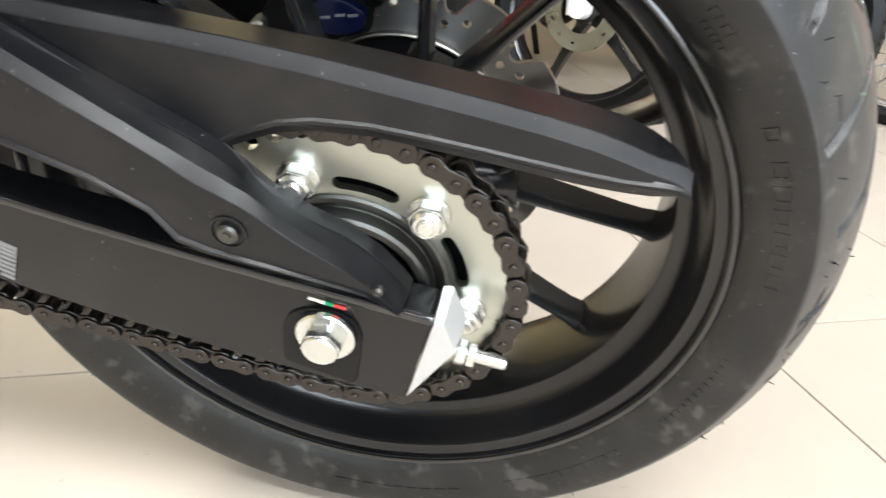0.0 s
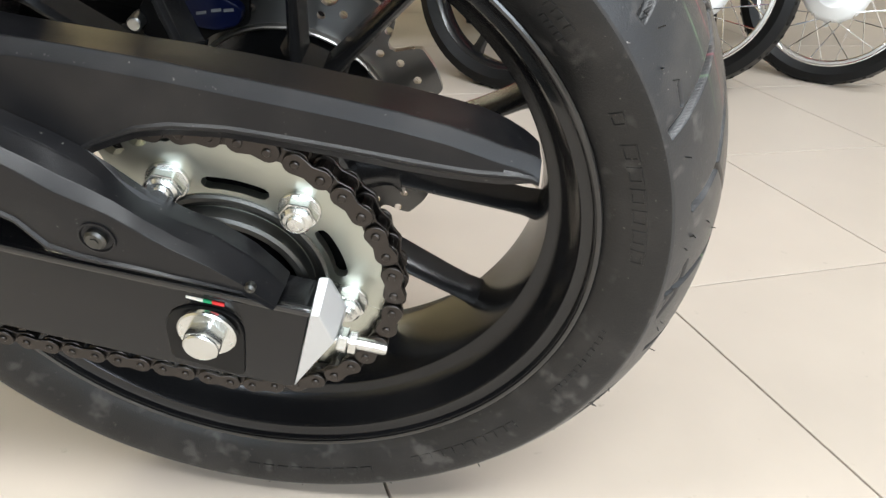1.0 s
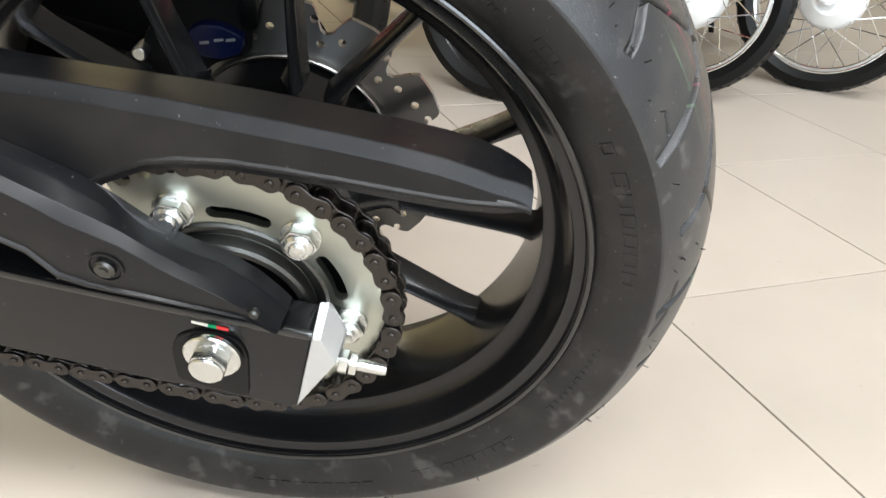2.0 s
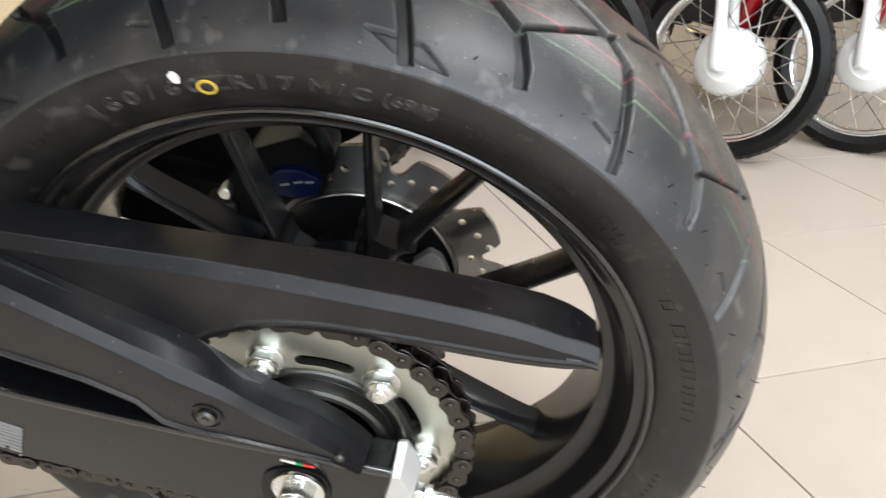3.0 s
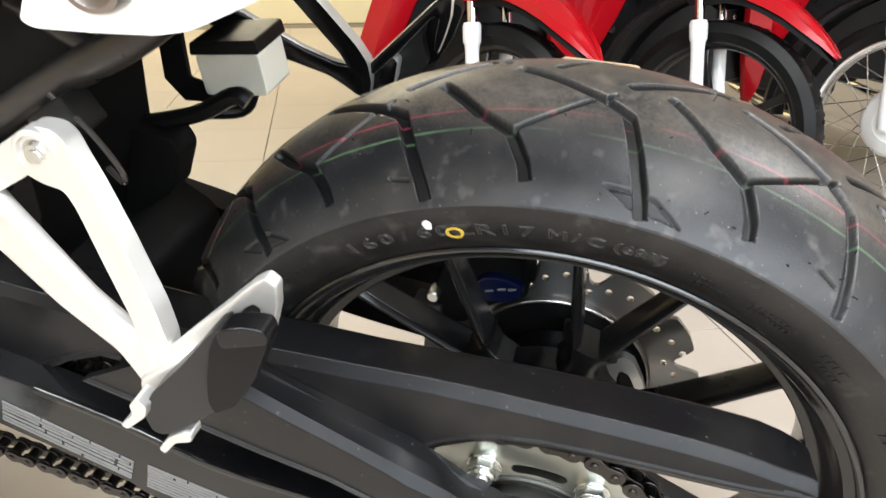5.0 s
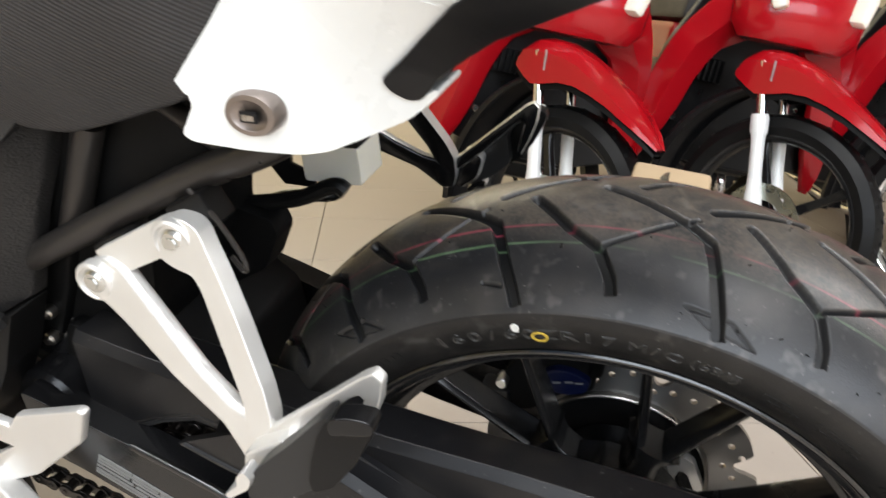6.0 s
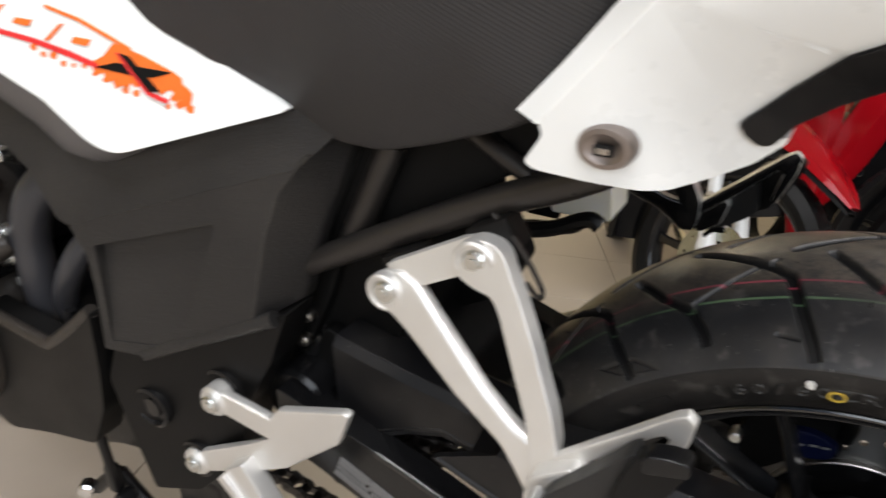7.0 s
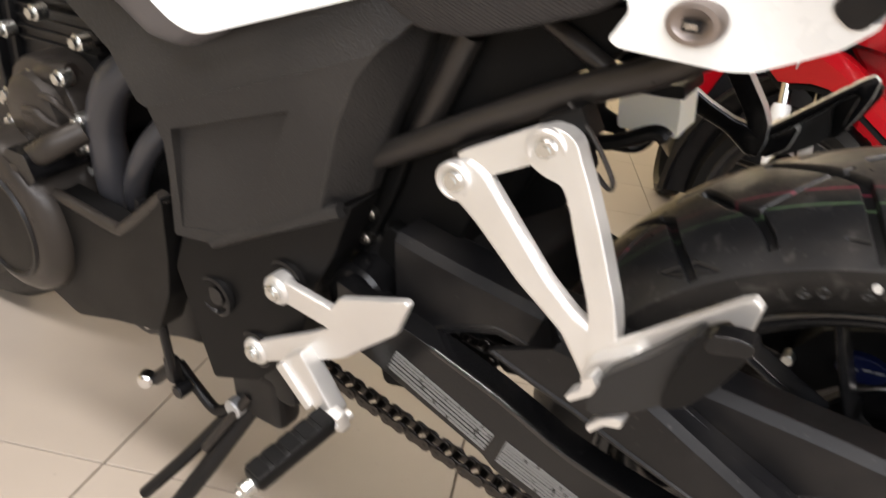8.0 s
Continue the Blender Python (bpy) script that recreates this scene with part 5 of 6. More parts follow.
for x, z in ((-0.600, 0.737), (-0.650, 0.7485)):
    film([(x, z), (x + 0.012, z + 0.011), (x + 0.0155, z + 0.011), (x + 0.003, z - 0.001)], 0.0008, "graphic_block", M_ORANGE)
rnd = random.Random(21)
for k in range(16):
    x = -0.61 + 0.0085 * k
    z, w = 0.7335 - 0.28 * (x + 0.61) - rnd.uniform(0.001, 0.006), rnd.uniform(0.0012, 0.0035)
    film([(x - w, z), (x - w * 0.3, z + w * 0.9), (x + w, z + w * 0.5), (x + w * 0.7, z - w), (x - w * 0.4, z - w * 0.7)], 0.0004, "graphic_splash", M_ORANGE)
film([(-0.557, 0.7205), (-0.542, 0.7240), (-0.497, 0.7195), (-0.512, 0.7155), (-0.530, 0.7165)], 0.0012, "graphic_cross", M_RUBBER2)
film([(-0.539, 0.7305), (-0.531, 0.7285), (-0.506, 0.7065), (-0.514, 0.7060)], 0.0016, "graphic_cross", M_RUBBER2)
film([(-0.5410, 0.7310), (-0.5385, 0.7305), (-0.5135, 0.7055), (-0.4985, 0.7010), (-0.4995, 0.6990), (-0.5150, 0.7040)], 0.0020, "graphic_line", M_SRED)
LOWER = [(-0.437, 0.528), (-0.458, 0.474), (-0.485, 0.425), (-0.50, 0.36), (-0.55, 0.31), (-0.60, 0.30), (-0.62, 0.43), (-0.605, 0.468), (-0.572, 0.466)]
part("frame_cover", slab(LOWER, -0.138, -0.10, 0.004, 0.005, K, KX), M_CASE, bike, "black frame plate with round bosses")

part("cover_ledge", tube([(-0.445, -0.150, 0.524), (-0.51, -0.166, 0.496), (-0.572, -0.182, 0.468)], 0.0075, 12, 3), M_COVER, bike)
for x, z, r in ((-0.581, 0.405, 0.021), (-0.505, 0.440, 0.021), (-0.545, 0.352, 0.020)):
    y = -0.138 + K * (x - KX)
    part("cover_boss", lathe([(r, y + 0.004), (r, y - 0.003), (r * 0.86, y - 0.004), (r * 0.72, y + 0.001), (r * 0.50, y + 0.001), (r * 0.46, y - 0.002), (0, y - 0.002)], 32), M_ARM, bike, "", pose(x, 0, z))
# rider's heel guard and footrest
heel = part("heel_guard", join(
    slab([(-0.511, 0.447), (-0.500, 0.428), (-0.447, 0.420), (-0.469, 0.405), (-0.538, 0.366), (-0.555, 0.352), (-0.545, 0.338), (-0.475, 0.370), (-0.430, 0.394), (-0.371, 0.445), (-0.357, 0.478), (-0.362, 0.481), (-0.430, 0.457), (-0.441, 0.443), (-0.490, 0.450)], -0.178, -0.168, 0.003),
    cyl(0.0145, -0.181, -0.160, 28, 0.003, (-0.503, 0.438)), cyl(0.0145, -0.181, -0.160, 28, 0.003, (-0.543, 0.352))), M_ALU, bike, "cast aluminium heel guard")
for q in ((-0.503, 0.438), (-0.543, 0.352)):
    part("bolt", join(cyl(0.0085, -0.185, -0.180, 20, 0.0015, q), hexa(0.004, -0.186, -0.184, q, 0)), M_NUT, heel)
part("peg_arm", join(bar(Vector((-0.480, 0.385)), Vector((-0.440, 0.330)), 0.016, 0.010, -0.193, -0.172, 0.004), bar(Vector((-0.492, 0.372)), Vector((-0.460, 0.335)), 0.006, 0.005, -0.197, -0.186, 0.002)), M_ALU, heel)
part("rider_footrest", moved(join(box(0, 0, 0, 0.026, 0.088, 0.018, 0.006), *[box(0.0, -0.034 + 0.017 * k, 0.0088, 0.021, 0.013, 0.0025, 0.001) for k in range(5)]), pose(-0.447, -0.232, 0.324, 12, 0, -12)), M_RUBBER2, heel, "ribbed black rubber footrest")
part("peg_end", moved(join(cyl(0.008, -0.010, 0.004, 18, 0.002), hexa(0.005, -0.014, -0.008, (0, 0), 0.001)), pose(-0.447, -0.232, 0.324, 12, 0, -12) @ pose(0.0, -0.046, -0.004)), M_NUT, heel)
part("peg_hinge", moved(join(box(0, 0, 0, 0.034, 0.014, 0.022, 0.004), cyl(0.0045, -0.01, 0.012, 12, 0.001, (0.012, 0.0))), pose(-0.440, -0.186, 0.332, 12, 0, -12)), M_ALU, heel)

# engine side
engine = part("engine", slab([(-0.602, 0.40), (-0.612, 0.295), (-0.703, 0.278), (-0.77, 0.253), (-0.83, 0.265), (-0.92, 0.30), (-0.97, 0.42), (-0.92, 0.50), (-0.80, 0.48), (-0.66, 0.44)], -0.15, 0.15, 0.010, 0.012), M_DARK, bike, "black engine with round covers, hoses and bolts")
part("crankcase_cover", slab([(-0.820, 0.462), (-0.690, 0.447), (-0.612, 0.508), (-0.620, 0.440), (-0.630, 0.395), (-0.66, 0.340), (-0.737, 0.322), (-0.81, 0.300), (-0.86, 0.32)], -0.200, -0.17, 0.006, 0.008, seg=3), M_CASE, engine, "black ribbed crankcase cover")
part("cover_lip", tube([(-0.818, -0.195, 0.458), (-0.75, -0.196, 0.4515), (-0.700, -0.196, 0.4465), (-0.684, -0.196, 0.4525), (-0.65, -0.196, 0.478), (-0.616, -0.194, 0.505)], 0.0065, 12, 4), M_BRONZE, engine)
part("alternator_cover", lathe([(0.0, -0.226), (0.070, -0.224), (0.082, -0.220), (0.090, -0.212), (0.094, -0.200), (0.096, -0.14)], 56), M_BRONZE, engine, "", pose(-0.875, 0, 0.412))
part("alternator_rim", lathe([(0.060, -0.2235), (0.0625, -0.2275), (0.066, -0.2275), (0.0685, -0.2230)], 56), M_DARK, engine, "", pose(-0.875, 0, 0.412))
part("alternator_disc", lathe([(0.0, -0.2262), (0.050, -0.2258), (0.0595, -0.2250), (0.0600, -0.2200)], 56), M_CASE, engine, "matt black inset disc", pose(-0.875, 0, 0.412))
part("shift_cover", slab([(-0.862, 0.470), (-0.835, 0.505), (-0.800, 0.505), (-0.792, 0.478), (-0.83, 0.455)], -0.215, -0.15, 0.006, 0.006), M_ARM, engine)
part("cylinder", join(box(-0.86, 0, 0.56, 0.17, 0.25, 0.13, 0.012), box(-0.86, 0, 0.645, 0.19, 0.24, 0.07, 0.010)), M_DARK, engine)
pump = part("water_pump", join(moved(lathe([(0, -0.036), (0.034, -0.034), (0.042, -0.028), (0.045, -0.016), (0.056, -0.014), (0.058, -0.010), (0.058, 0.03)], 40), pose(-0.832, -0.150, 0.528)), tube([(-0.837, -0.155, 0.5644), (-0.81, -0.160, 0.573), (-0.784, -0.155, 0.5734)], 0.012, 12, 3)), M_BRONZE, engine, "bronze painted pump housing")
for pts in ([(-0.812, -0.178, 0.5536), (-0.7922, -0.180, 0.5566), (-0.779, -0.178, 0.5507), (-0.7726, -0.168, 0.531)], [(-0.8294, -0.187, 0.5385), (-0.8076, -0.187, 0.5407), (-0.7953, -0.184, 0.5314), (-0.7884, -0.178, 0.5251)]):
    part("pump_rib", tube(pts, 0.0035, 10, 4), M_BRONZE, pump)
part("pump_elbow", tube([(-0.765, -0.165, 0.523), (-0.785, -0.192, 0.510), (-0.8092, -0.198, 0.4956), (-0.840, -0.205, 0.476), (-0.885, -0.200, 0.470)], 0.0135, 16, 4), M_BRONZE, pump)
part("header_elbow", tube([(-0.984, -0.095, 0.585), (-0.978, -0.120, 0.566), (-0.9772, -0.124, 0.5453), (-0.9748, -0.120, 0.5247), (-0.970, -0.095, 0.500)], 0.013, 14, 4), M_COPPER, engine, "heat tinted exhaust elbow")
for x, y, z in ((-0.8372, -0.165, 0.5644), (-0.7844, -0.165, 0.5734), (-0.7702, -0.165, 0.5311), (-0.9000, -0.165, 0.503), (-0.8914, -0.165, 0.5352), (-0.7714, -0.165, 0.5055), (-0.925, -0.152, 0.520), (-0.765, -0.150, 0.608), (-0.828, -0.150, 0.627), (-0.895, -0.150, 0.60), (-0.718, -0.155, 0.328), (-0.743, -0.155, 0.291), (-0.775, -0.15, 0.505), (-0.785, -0.15, 0.470)):
    part("engine_bolt", join(cyl(0.0085, y - 0.004, y + 0.010, 18, 0.001, (x, z)), hexa(0.0062, y - 0.009, y - 0.003, (x, z), 0.0008)), M_NUT, engine)
for k in range(5):
    part("cooling_rib", box(-0.86, -0.122, 0.585 + 0.012 * k, 0.17, 0.012, 0.004, 0.001), M_DARK, engine)
for pts, r in (([(-0.70, -0.12, 0.60), (-0.728, -0.145, 0.575), (-0.752, -0.150, 0.53), (-0.757, -0.150, 0.49), (-0.765, -0.145, 0.44), (-0.77, -0.13, 0.41)], 0.019), ([(-0.67, -0.13, 0.545), (-0.69, -0.15, 0.515), (-0.722, -0.15, 0.468), (-0.738, -0.14, 0.43)], 0.013), ([(-0.80, -0.14, 0.47), (-0.77, -0.15, 0.50), (-0.755, -0.15, 0.53)], 0.005)):
    part("hose", tube(pts, r, 16), M_HOSE, engine, "grey black rubber coolant hose")
part("exhaust_header", tube([(-1.02, -0.05, 0.52), (-1.06, -0.06, 0.40), (-1.02, -0.07, 0.27), (-0.90, -0.08, 0.235), (-0.72, -0.06, 0.225)], 0.022, 18), M_DARK, engine)
part("radiator_shroud", join(slab([(-0.925, 0.50), (-0.90, 0.66), (-0.93, 0.78), (-1.05, 0.86), (-1.18, 0.78), (-1.16, 0.45), (-1.02, 0.44)], -0.135, -0.06, 0.008, 0.02), slab([(-0.94, 0.52), (-0.915, 0.65), (-0.93, 0.65), (-0.955, 0.52)], -0.145, -0.13, 0.003), slab([(-0.98, 0.50), (-0.955, 0.70), (-0.968, 0.70), (-0.995, 0.50)], -0.145, -0.13, 0.003)), M_DARK, bike)
front = part("front_wheel", lathe([(0.205, -0.03), (0.222, -0.04), (0.226, 0.0), (0.222, 0.04), (0.205, 0.03)], 64, True), M_RIM, bike, "", pose(-1.43, 0, 0.318))
part("tyre", lathe([(0.22, -0.045), (0.25, -0.06), (0.285, -0.05), (0.31, -0.025), (0.316, 0), (0.31, 0.025), (0.285, 0.05), (0.25, 0.06), (0.22, 0.045)], 72, True), M_RUBBER2, front)

# gear lever, its rod, and the side stand
lever = part("gear_lever", join(tube([(-0.745, -0.165, 0.212), (-0.715, -0.160, 0.240), (-0.705, -0.158, 0.246)], 0.008, 12, 2), tube([(-0.708, -0.155, 0.246), (-0.690, -0.150, 0.215), (-0.66, -0.150, 0.195), (-0.63, -0.145, 0.215)], 0.007, 12)), M_DARK, bike, "black gear lever with linkage rod")
part("lever_knob", moved(cyl(0.010, -0.010, 0.008, 18, 0.003), pose(-0.752, -0.172, 0.214, 0, 0, 30)), M_CHROME, lever)
part("linkage_rod", tube([(-0.700, -0.170, 0.245), (-0.697, -0.172, 0.29), (-0.693, -0.176, 0.40), (-0.69, -0.17, 0.47)], 0.0055, 10), M_DARK, lever)
part("linkage_joint", join(box(-0.701, -0.168, 0.250, 0.014, 0.014, 0.035, 0.003), cyl(0.009, -0.178, -0.158, 14, 0.002, (-0.690, 0.226))), M_DARK, lever)
stand = part("side_stand", join(tube([(-0.615, -0.13, 0.215), (-0.655, -0.175, 0.135), (-0.705, -0.235, 0.040), (-0.712, -0.243, 0.022)], 0.011, 14, 2), box(-0.60, -0.125, 0.24, 0.075, 0.035, 0.075, 0.01), box(-0.565, -0.125, 0.275, 0.05, 0.03, 0.06, 0.01), tube([(-0.64, -0.14, 0.20), (-0.69, -0.19, 0.13), (-0.735, -0.22, 0.075)], 0.008, 12, 1)), M_DARK, bike, "black steel side stand")
part("stand_foot", moved(box(0, 0, 0, 0.06, 0.04, 0.006, 0.002), pose(-0.715, -0.246, 0.0135, -LEAN)), M_DARK, stand)
part("stand_spring", tube([(-0.61, -0.14, 0.235), (-0.66, -0.175, 0.155)], 0.006, 12, 2), M_FRAME, stand)
part("stand_bolt", cyl(0.012, -0.155, -0.14, 20, 0.002, (-0.628, 0.215)), M_GREY, stand)

# ---- the row of small red motorcycles ----
def small_tyre(r, w):
    return lathe([(r - 0.052, -w * 0.7), (r - 0.03, -w), (r - 0.008, -w * 0.75), (r, 0), (r - 0.008, w * 0.75), (r - 0.03, w), (r - 0.052, w * 0.7)], 72, True)


KNOB = mesh_of(box(0, 0, 0, 0.010, 0.012, 0.005, 0.001), "knob", M_RUBBER2)
WIRES = [mesh_of(tube([(0.078 * math.cos(radians(a)), y, 0.078 * math.sin(radians(a))), (0.196, 0, 0)], 0.0017, 6, 1), "wire_spoke", M_CHROME) for a, y in ((38, -0.022), (-38, -0.018), (38, 0.022), (-38, 0.018))]


def arc_shell(r, w, a0, a1, skirt, thick=0.004, n=20, flare=0.0):
    """A mudguard: an arc in the y-z plane round the wheel centre, with turned down sides; angles from straight up, forward positive."""
    rings = []
    for i in range(n + 1):
        t = i / n
        a = radians(a0 + (a1 - a0) * t)
        ww = w * (1 - 0.55 * max(0, (t - 0.6) / 0.4) ** 2)
        sk = skirt * (1 - 0.75 * max(0, (t - 0.35) / 0.65))
        prof = [(-ww - flare, r - sk), (-ww, r - 0.012), (-ww * 0.7, r), (0, r + 0.006), (ww * 0.7, r), (ww, r - 0.012), (ww + flare, r - sk), (ww + flare - thick, r - sk), (ww - thick, r - 0.014), (0, r + 0.002), (-ww + thick, r - 0.014), (-ww - flare + thick, r - sk)]
        rings.append([(x, -q * math.sin(a), q * math.cos(a)) for x, q in prof])
    return loft(rings)


def shield(side):
    """One flared leg shield, with thickness, an outer facet turned back; side is -1 or 1."""
    rows = [(0.80, 0.015, 0.150, 0.09), (0.75, 0.020, 0.190, 0.11), (0.69, 0.045, 0.225, 0.145), (0.655, 0.085, 0.240, 0.165), (0.632, 0.122, 0.248, 0.175), (0.60, 0.140, 0.255, 0.185), (0.546, 0.160, 0.268, 0.195), (0.465, 0.180, 0.283, 0.205), (0.41, 0.197, 0.292, 0.215), (0.36, 0.220, 0.285, 0.225), (0.325, 0.236, 0.270, 0.235), (0.308, 0.246, 0.256, 0.24)]
    rings = []
    for z, xi, xo, y in rows:
        xm = xi + (xo - xi) * 0.6
        rings.append([(side * xi, y + 0.012, z), (side * (xi + 0.006), y + 0.002, z), (side * xm, y - 0.012, z), (side * (xo - 0.002), y + 0.030, z), (side * xo, y + 0.036, z), (side * (xo - 0.003), y + 0.042, z), (side * xm, y + 0.002, z), (side * xi, y + 0.020, z)])
    return loft(rings)


def cowl():
    """The rounded front body over the mudguard."""
    rings = []
    for z, w, y0, dep in ((0.662, 0.115, 0.05, 0.10), (0.668, 0.135, 0.02, 0.15), (0.70, 0.158, 0.00, 0.19), (0.76, 0.165, 0.00, 0.20), (0.83, 0.145, 0.02, 0.19), (0.90, 0.10, 0.07, 0.15), (0.94, 0.05, 0.11, 0.10)):
        ring = []
        for k in range(24):
            a = 2 * math.pi * k / 24
            ring.append((w * math.copysign(abs(math.cos(a)) ** 0.8, math.cos(a)), y0 + dep / 2 + dep / 2 * math.sin(a), z))
        rings.append(ring)
    return loft(rings)


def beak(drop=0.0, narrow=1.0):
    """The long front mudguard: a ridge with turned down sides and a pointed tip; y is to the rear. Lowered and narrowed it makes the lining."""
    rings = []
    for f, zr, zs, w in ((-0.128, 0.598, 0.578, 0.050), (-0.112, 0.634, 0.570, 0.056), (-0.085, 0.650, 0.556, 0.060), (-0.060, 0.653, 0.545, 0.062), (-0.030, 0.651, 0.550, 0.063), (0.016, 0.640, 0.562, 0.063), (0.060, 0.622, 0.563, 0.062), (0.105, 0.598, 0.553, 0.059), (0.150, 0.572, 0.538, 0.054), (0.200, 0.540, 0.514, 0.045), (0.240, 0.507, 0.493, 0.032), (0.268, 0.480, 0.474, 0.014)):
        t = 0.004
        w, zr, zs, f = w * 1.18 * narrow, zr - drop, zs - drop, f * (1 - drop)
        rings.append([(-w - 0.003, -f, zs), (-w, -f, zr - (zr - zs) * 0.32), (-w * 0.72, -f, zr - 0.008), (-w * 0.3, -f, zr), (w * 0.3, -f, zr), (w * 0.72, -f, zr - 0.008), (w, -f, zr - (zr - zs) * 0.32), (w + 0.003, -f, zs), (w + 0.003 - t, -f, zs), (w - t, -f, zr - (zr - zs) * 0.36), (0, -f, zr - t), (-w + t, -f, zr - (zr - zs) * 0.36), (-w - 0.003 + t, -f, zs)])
    return loft(rings)


def red_bike(at, turn, wired):
    """A small motorcycle on its side stand, seen from the front, handlebar turned to its left; y is to the rear."""
    m = pose(at[0], at[1], 0, 0, 0, turn) @ pose(0, 0, 0, 0, 9, 0)
    b = thing("small_motorcycle", m, "red small motorcycle with wire spoked front wheel" if wired else "red small motorcycle with black cast front wheel", "motorcycle", "row of red motorcycles")
    steer = pose(0, 0, 0, 0, 0, 38)
    hub = steer @ pose(0, -0.035, 0.258)
    wheel = part("front_wheel", lathe([(0.209, -0.026), (0.204, -0.027), (0.196, -0.022), (0.191, -0.012), (0.191, 0.012), (0.196, 0.022), (0.204, 0.027), (0.209, 0.026), (0.203, 0.0)], 72, True), M_CHROME if wired else M_RIM, b, "", hub @ pose(0, 0, 0, 0, 0, 90))
    part("tyre", small_tyre(0.258, 0.037), M_RUBBER2, wheel)
    for i in range(96):
        ob = new("knob", KNOB)
        ob.parent = wheel
        ob.matrix_basis = pose(0, 0, 0, 0, 360 * i / 96, 0) @ pose(0, (-0.020, 0.020, 0.0)[i % 3], 0.2505 if i % 3 < 2 else 0.2565, (32, -32, 0)[i % 3])
    if wired:
        drum = part("drum_hub", lathe([(0, -0.056), (0.020, -0.056), (0.026, -0.050), (0.078, -0.048), (0.088, -0.040), (0.090, 0.01), (0.078, 0.03), (0.05, 0.05), (0, 0.05)], 40), M_DRUM, wheel, "silver painted brake drum")
        part("axle_nut", hexa(0.012, -0.072, -0.06, (0, 0), 0.001), M_CHROME, drum)
        part("brake_arm", slab([(-0.012, -0.02), (0.012, -0.02), (0.008, -0.105), (-0.006, -0.105)], -0.068, -0.060, 0.002), M_DRUM, drum)
        for i in range(36):
            ob = new("wire_spoke", WIRES[i % 4])
            ob.parent = wheel
            ob.matrix_basis = pose(0, 0, 0, 0, 10 * i, 0)
    else:
        part("hub", cyl(0.032, -0.045, 0.045, 24, 0.004), M_RIM, wheel)
        for i in range(5):
            part("spoke", spoke(72 * i + 20, 0.02, 72 * i + 20, 0.197, 0.028, 0.015, 0.034, 0.024), M_RIM, wheel)
        part("brake_disc", ring_plate([(0.095 * math.sin(2 * math.pi * i / 48), 0.095 * math.cos(2 * math.pi * i / 48)) for i in range(48)], 0.055, 0.048, 0.052, [(30 * i, 1.5, 0.078, 0.003) for i in range(12)]), M_ZINC, wheel)
    for s in (-1, 1):
        leg = lathe([(0, 0), (0.0225, 0), (0.0225, 0.045), (0.0195, 0.085), (0.0155, 0.125), (0.0155, 0.205), (0.0170, 0.222), (0.0205, 0.228), (0.0210, 0.262), (0.0180, 0.270), (0, 0.270)], 24)
        part("fork_leg", join(moved(leg, pose(0, -0.026, 0.240, 90 - 13.4)), tube([(-0.018, -0.032, 0.258), (0.018, -0.032, 0.258)], 0.024, 18, 1)), M_DRUM, b, "", steer @ pose(s * 0.061, 0, 0))
        part("fork_tube", tube([(0, 0.034, 0.500), (0, 0.066, 0.620)], 0.0125, 12, 1), M_CHROME, b, "", steer @ pose(s * 0.061, 0, 0))
    guard = part("front_mudguard", beak(), M_RED, b, "glossy red plastic mudguard", steer)
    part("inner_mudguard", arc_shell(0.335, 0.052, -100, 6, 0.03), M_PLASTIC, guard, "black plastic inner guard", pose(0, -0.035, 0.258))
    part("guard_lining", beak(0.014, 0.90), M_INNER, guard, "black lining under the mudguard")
    part("mark", slab([(0.0, 0.0), (0.004, 0.0), (0.004, 0.046), (0.0, 0.046)], -0.001, 0.001, 0), M_GREY, guard, "", pose(-0.0755, 0.028, 0.580, -8, 0, 90))
    part("front_cowl", cowl(), M_RED, b, "glossy red front body")
    for s in (-1, 1):
        part("leg_shield", shield(s), M_RED, b, "flared red leg shield")
        part("indicator", moved(box(0, 0, 0, 0.035, 0.05, 0.08, 0.012), pose(s * 0.105, 0.015, 0.775, 0, s * 22, s * 35)), M_TANK, b)
    part("front_frame", box(0, 0.34, 0.52, 0.22, 0.14, 0.42, 0.03), M_DARK, b)
    part("centre_frame", box(0, 0.62, 0.44, 0.24, 0.42, 0.30, 0.04), M_DARK, b)
    part("inner_shield", slab([(-0.155, 0.80), (0.155, 0.80), (0.235, 0.62), (0.262, 0.48), (0.245, 0.37), (0.12, 0.33), (-0.12, 0.33), (-0.245, 0.37), (-0.262, 0.48), (-0.235, 0.62)], 0.262, 0.290, 0.006, 0.03), M_DARK, b, "black inner leg shield")
    for k, (x, z) in enumerate(((-0.20, 0.60), (-0.215, 0.52), (-0.13, 0.56), (-0.17, 0.44), (0.16, 0.52), (-0.10, 0.46))):
        part("shield_bolt", cyl(0.006 + 0.003 * (k % 2), 0.252, 0.263, 12, 0.002, (x, z)), M_CHROME, b)
    rectifier = part("rectifier", box(-0.125, 0.235, 0.575, 0.075, 0.030, 0.060, 0.004), M_CASE, b)
    for k in range(5):
        part("fin", box(-0.155 + 0.015 * k, 0.212, 0.575, 0.005, 0.026, 0.056, 0.001), M_CASE, rectifier)
    part("engine_case", box(-0.02, 0.54, 0.34, 0.33, 0.26, 0.19, 0.03), M_DARK, b, "dark cast engine case")
    part("foot_peg", tube([(-0.235, 0.60, 0.275), (0.235, 0.60, 0.275)], 0.016, 12, 1), M_RUBBER2, b)
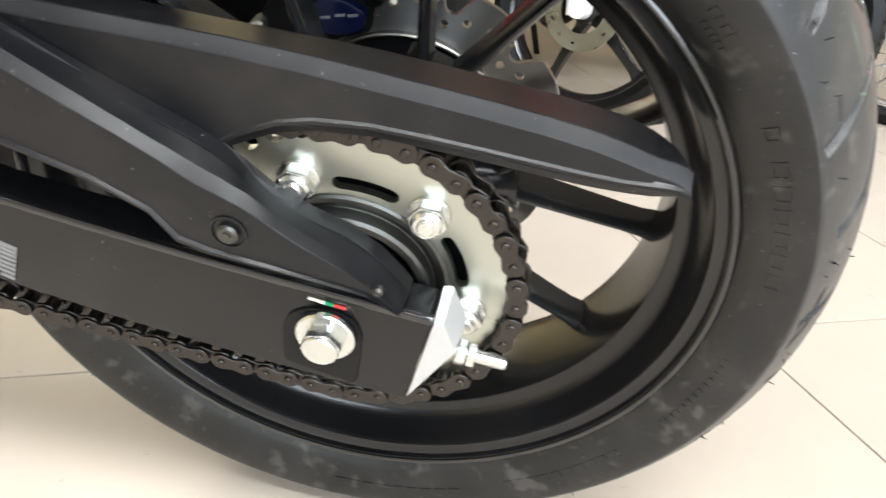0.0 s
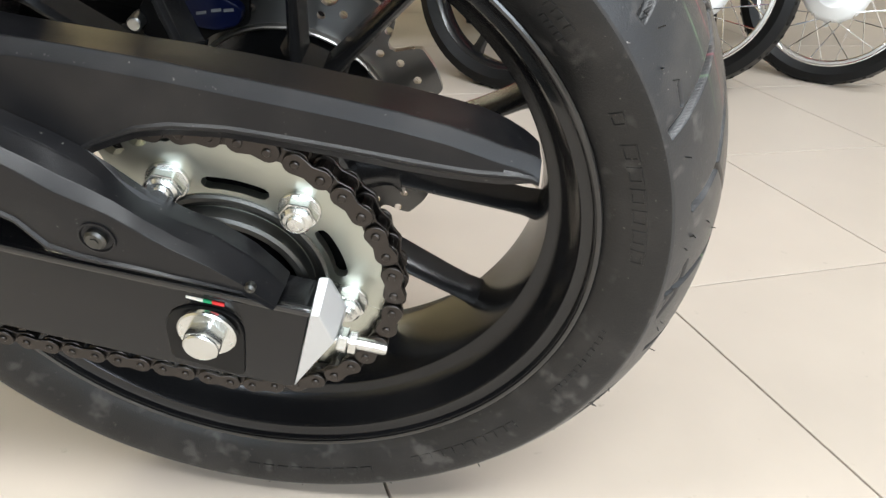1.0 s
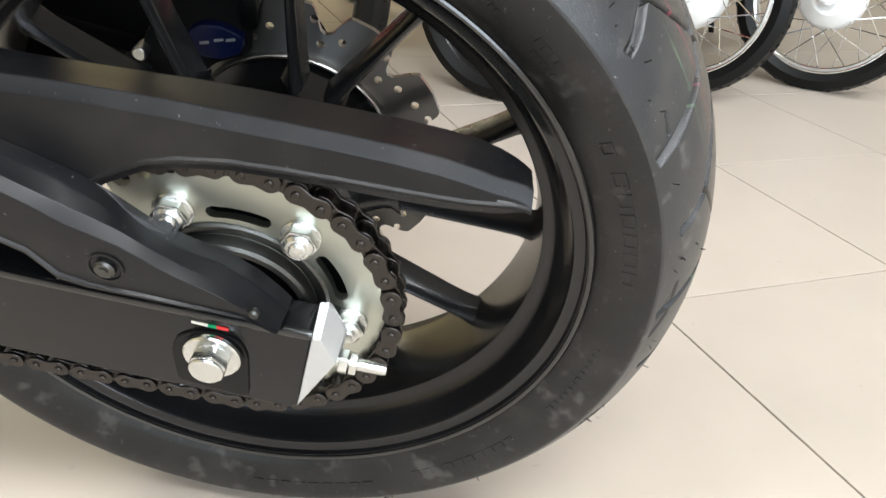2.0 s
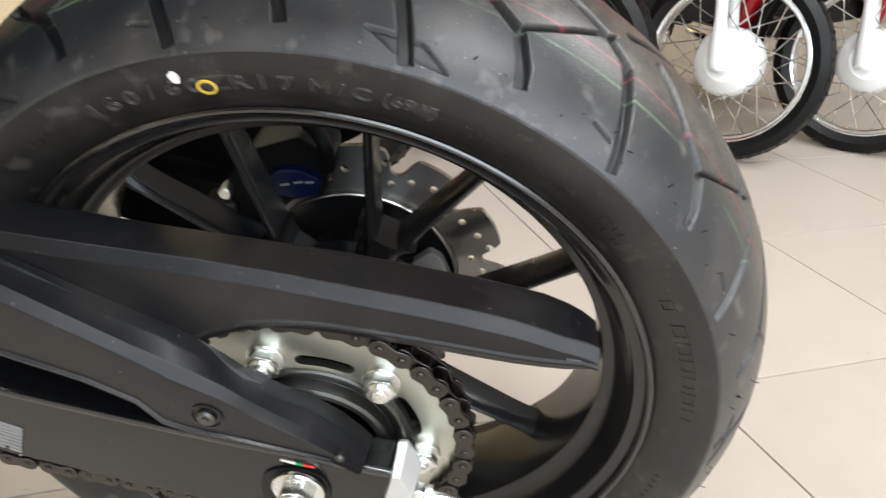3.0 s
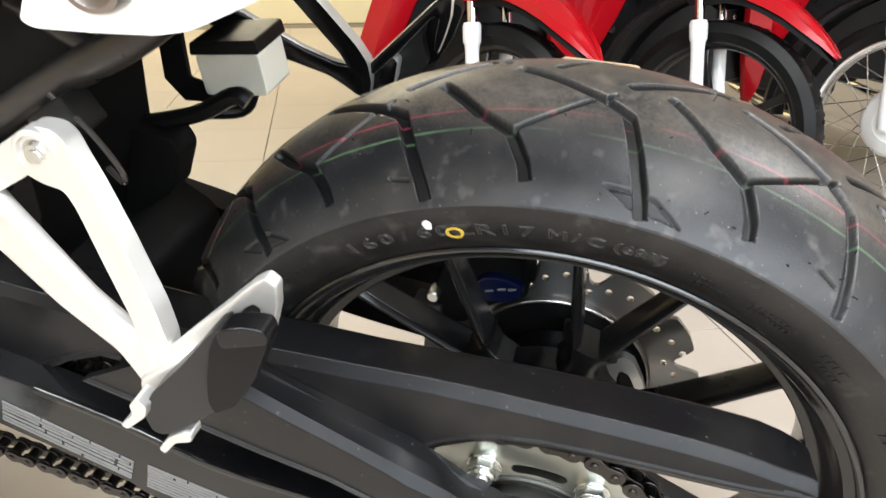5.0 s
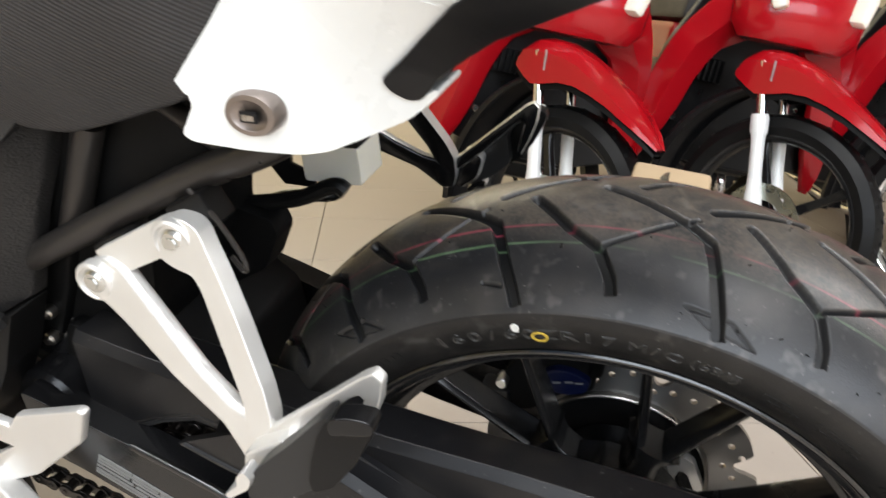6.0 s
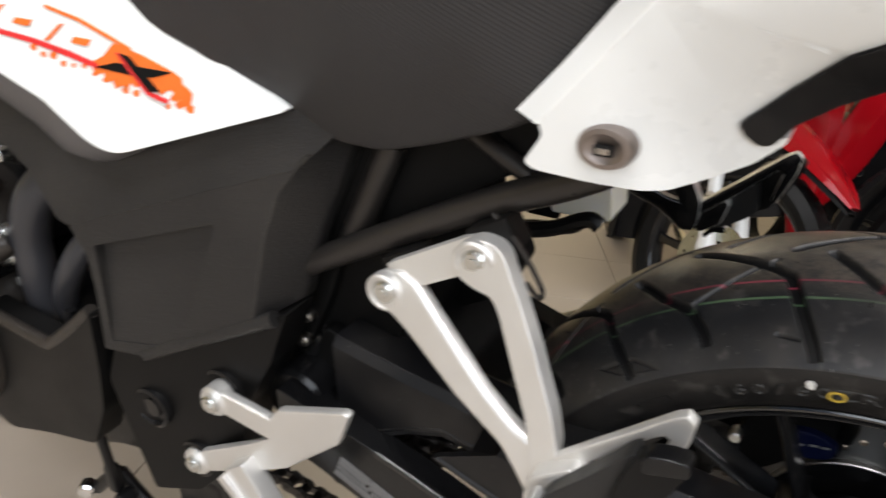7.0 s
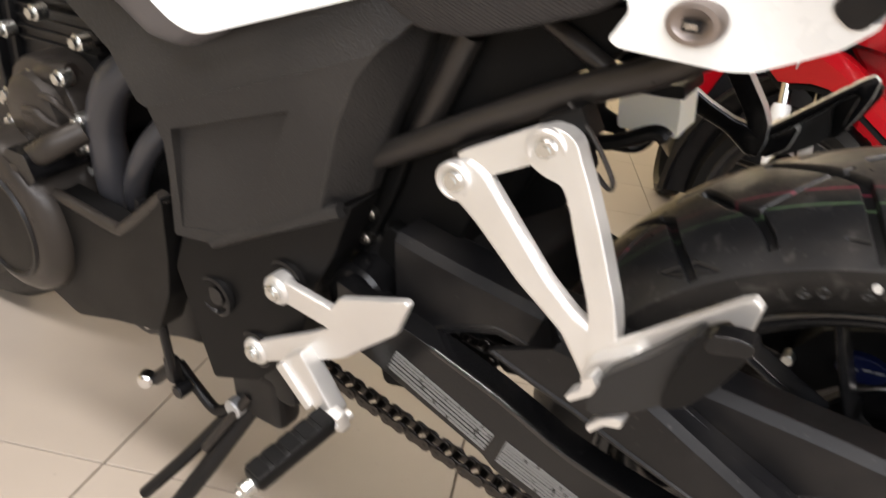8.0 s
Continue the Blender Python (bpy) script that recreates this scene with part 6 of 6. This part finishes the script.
    part("downpipe", tube([(0.05, 0.42, 0.36), (0.07, 0.36, 0.26), (0.08, 0.50, 0.17), (0.11, 0.95, 0.20)], 0.016, 12), M_CHROME, b)
    part("seat", slab([(-0.11, 0.70), (0.11, 0.70), (0.10, 0.78), (-0.10, 0.78)], 0.55, 1.15, 0.02), M_SEAT, b)
    part("rear_body", slab([(-0.10, 0.48), (0.10, 0.48), (0.11, 0.70), (-0.11, 0.70)], 0.60, 1.25, 0.03), M_RED, b)
    part("rear_tyre", small_tyre(0.285, 0.042), M_RUBBER2, b, "", pose(0, 1.22, 0.285, 0, 0, 90))
    part("side_stand", tube([(0.10, 0.62, 0.24), (0.20, 0.66, 0.12), (0.262, 0.68, 0.006)], 0.010, 10, 1), M_DARK, b)
    return b


for at, wired in (((-0.38, 1.14), False), ((0.105, 1.35), False), ((0.565, 1.58), True), ((0.99, 1.76), True)):
    red_bike(at, 24.8, wired)

# ---- floor tiles ----
TILE_MESH = mesh_of(moved(box(0, 0, -0.004, TILE - 0.003, TILE - 0.003, 0.008, 0.0008), pose(0, 0, 0)), "floor_tile", M_TILE, False)
rest_verts, rest_faces = [], []
for i in range(-15, 14):
    for j in range(-12, 14):
        x, y = TILE_U + (i - 0.5) * TILE, TILE_V + (j - 0.5) * TILE
        if -7 <= i < 8 and -5 <= j < 15:
            ob = new("floor_tile", TILE_MESH)
            ob.parent = floor
            ob.matrix_basis = pose(x, y, 0)
        elif X0 + 0.25 < x < X1 - 0.25 and Y0 + 0.25 < y < Y1 - 0.25:
            h, k = TILE / 2 - 0.0015, len(rest_verts)
            rest_verts += [(x + a * h, y + b * h, z) for z in (-0.006, 0.0) for a, b in ((-1, -1), (1, -1), (1, 1), (-1, 1))]
            rest_faces += [(k + 4, k + 5, k + 6, k + 7), (k, k + 1, k + 5, k + 4), (k + 1, k + 2, k + 6, k + 5), (k + 2, k + 3, k + 7, k + 6), (k + 3, k, k + 4, k + 7)]
rest = bpy.data.meshes.new("far_tiles")
rest.from_pydata(rest_verts, [], rest_faces)
rest.materials.append(M_TILE)
ob = new("far_tiles", rest)
ob.parent = floor
tagged(ob, "beige ceramic tiles further off", kind="stuff")
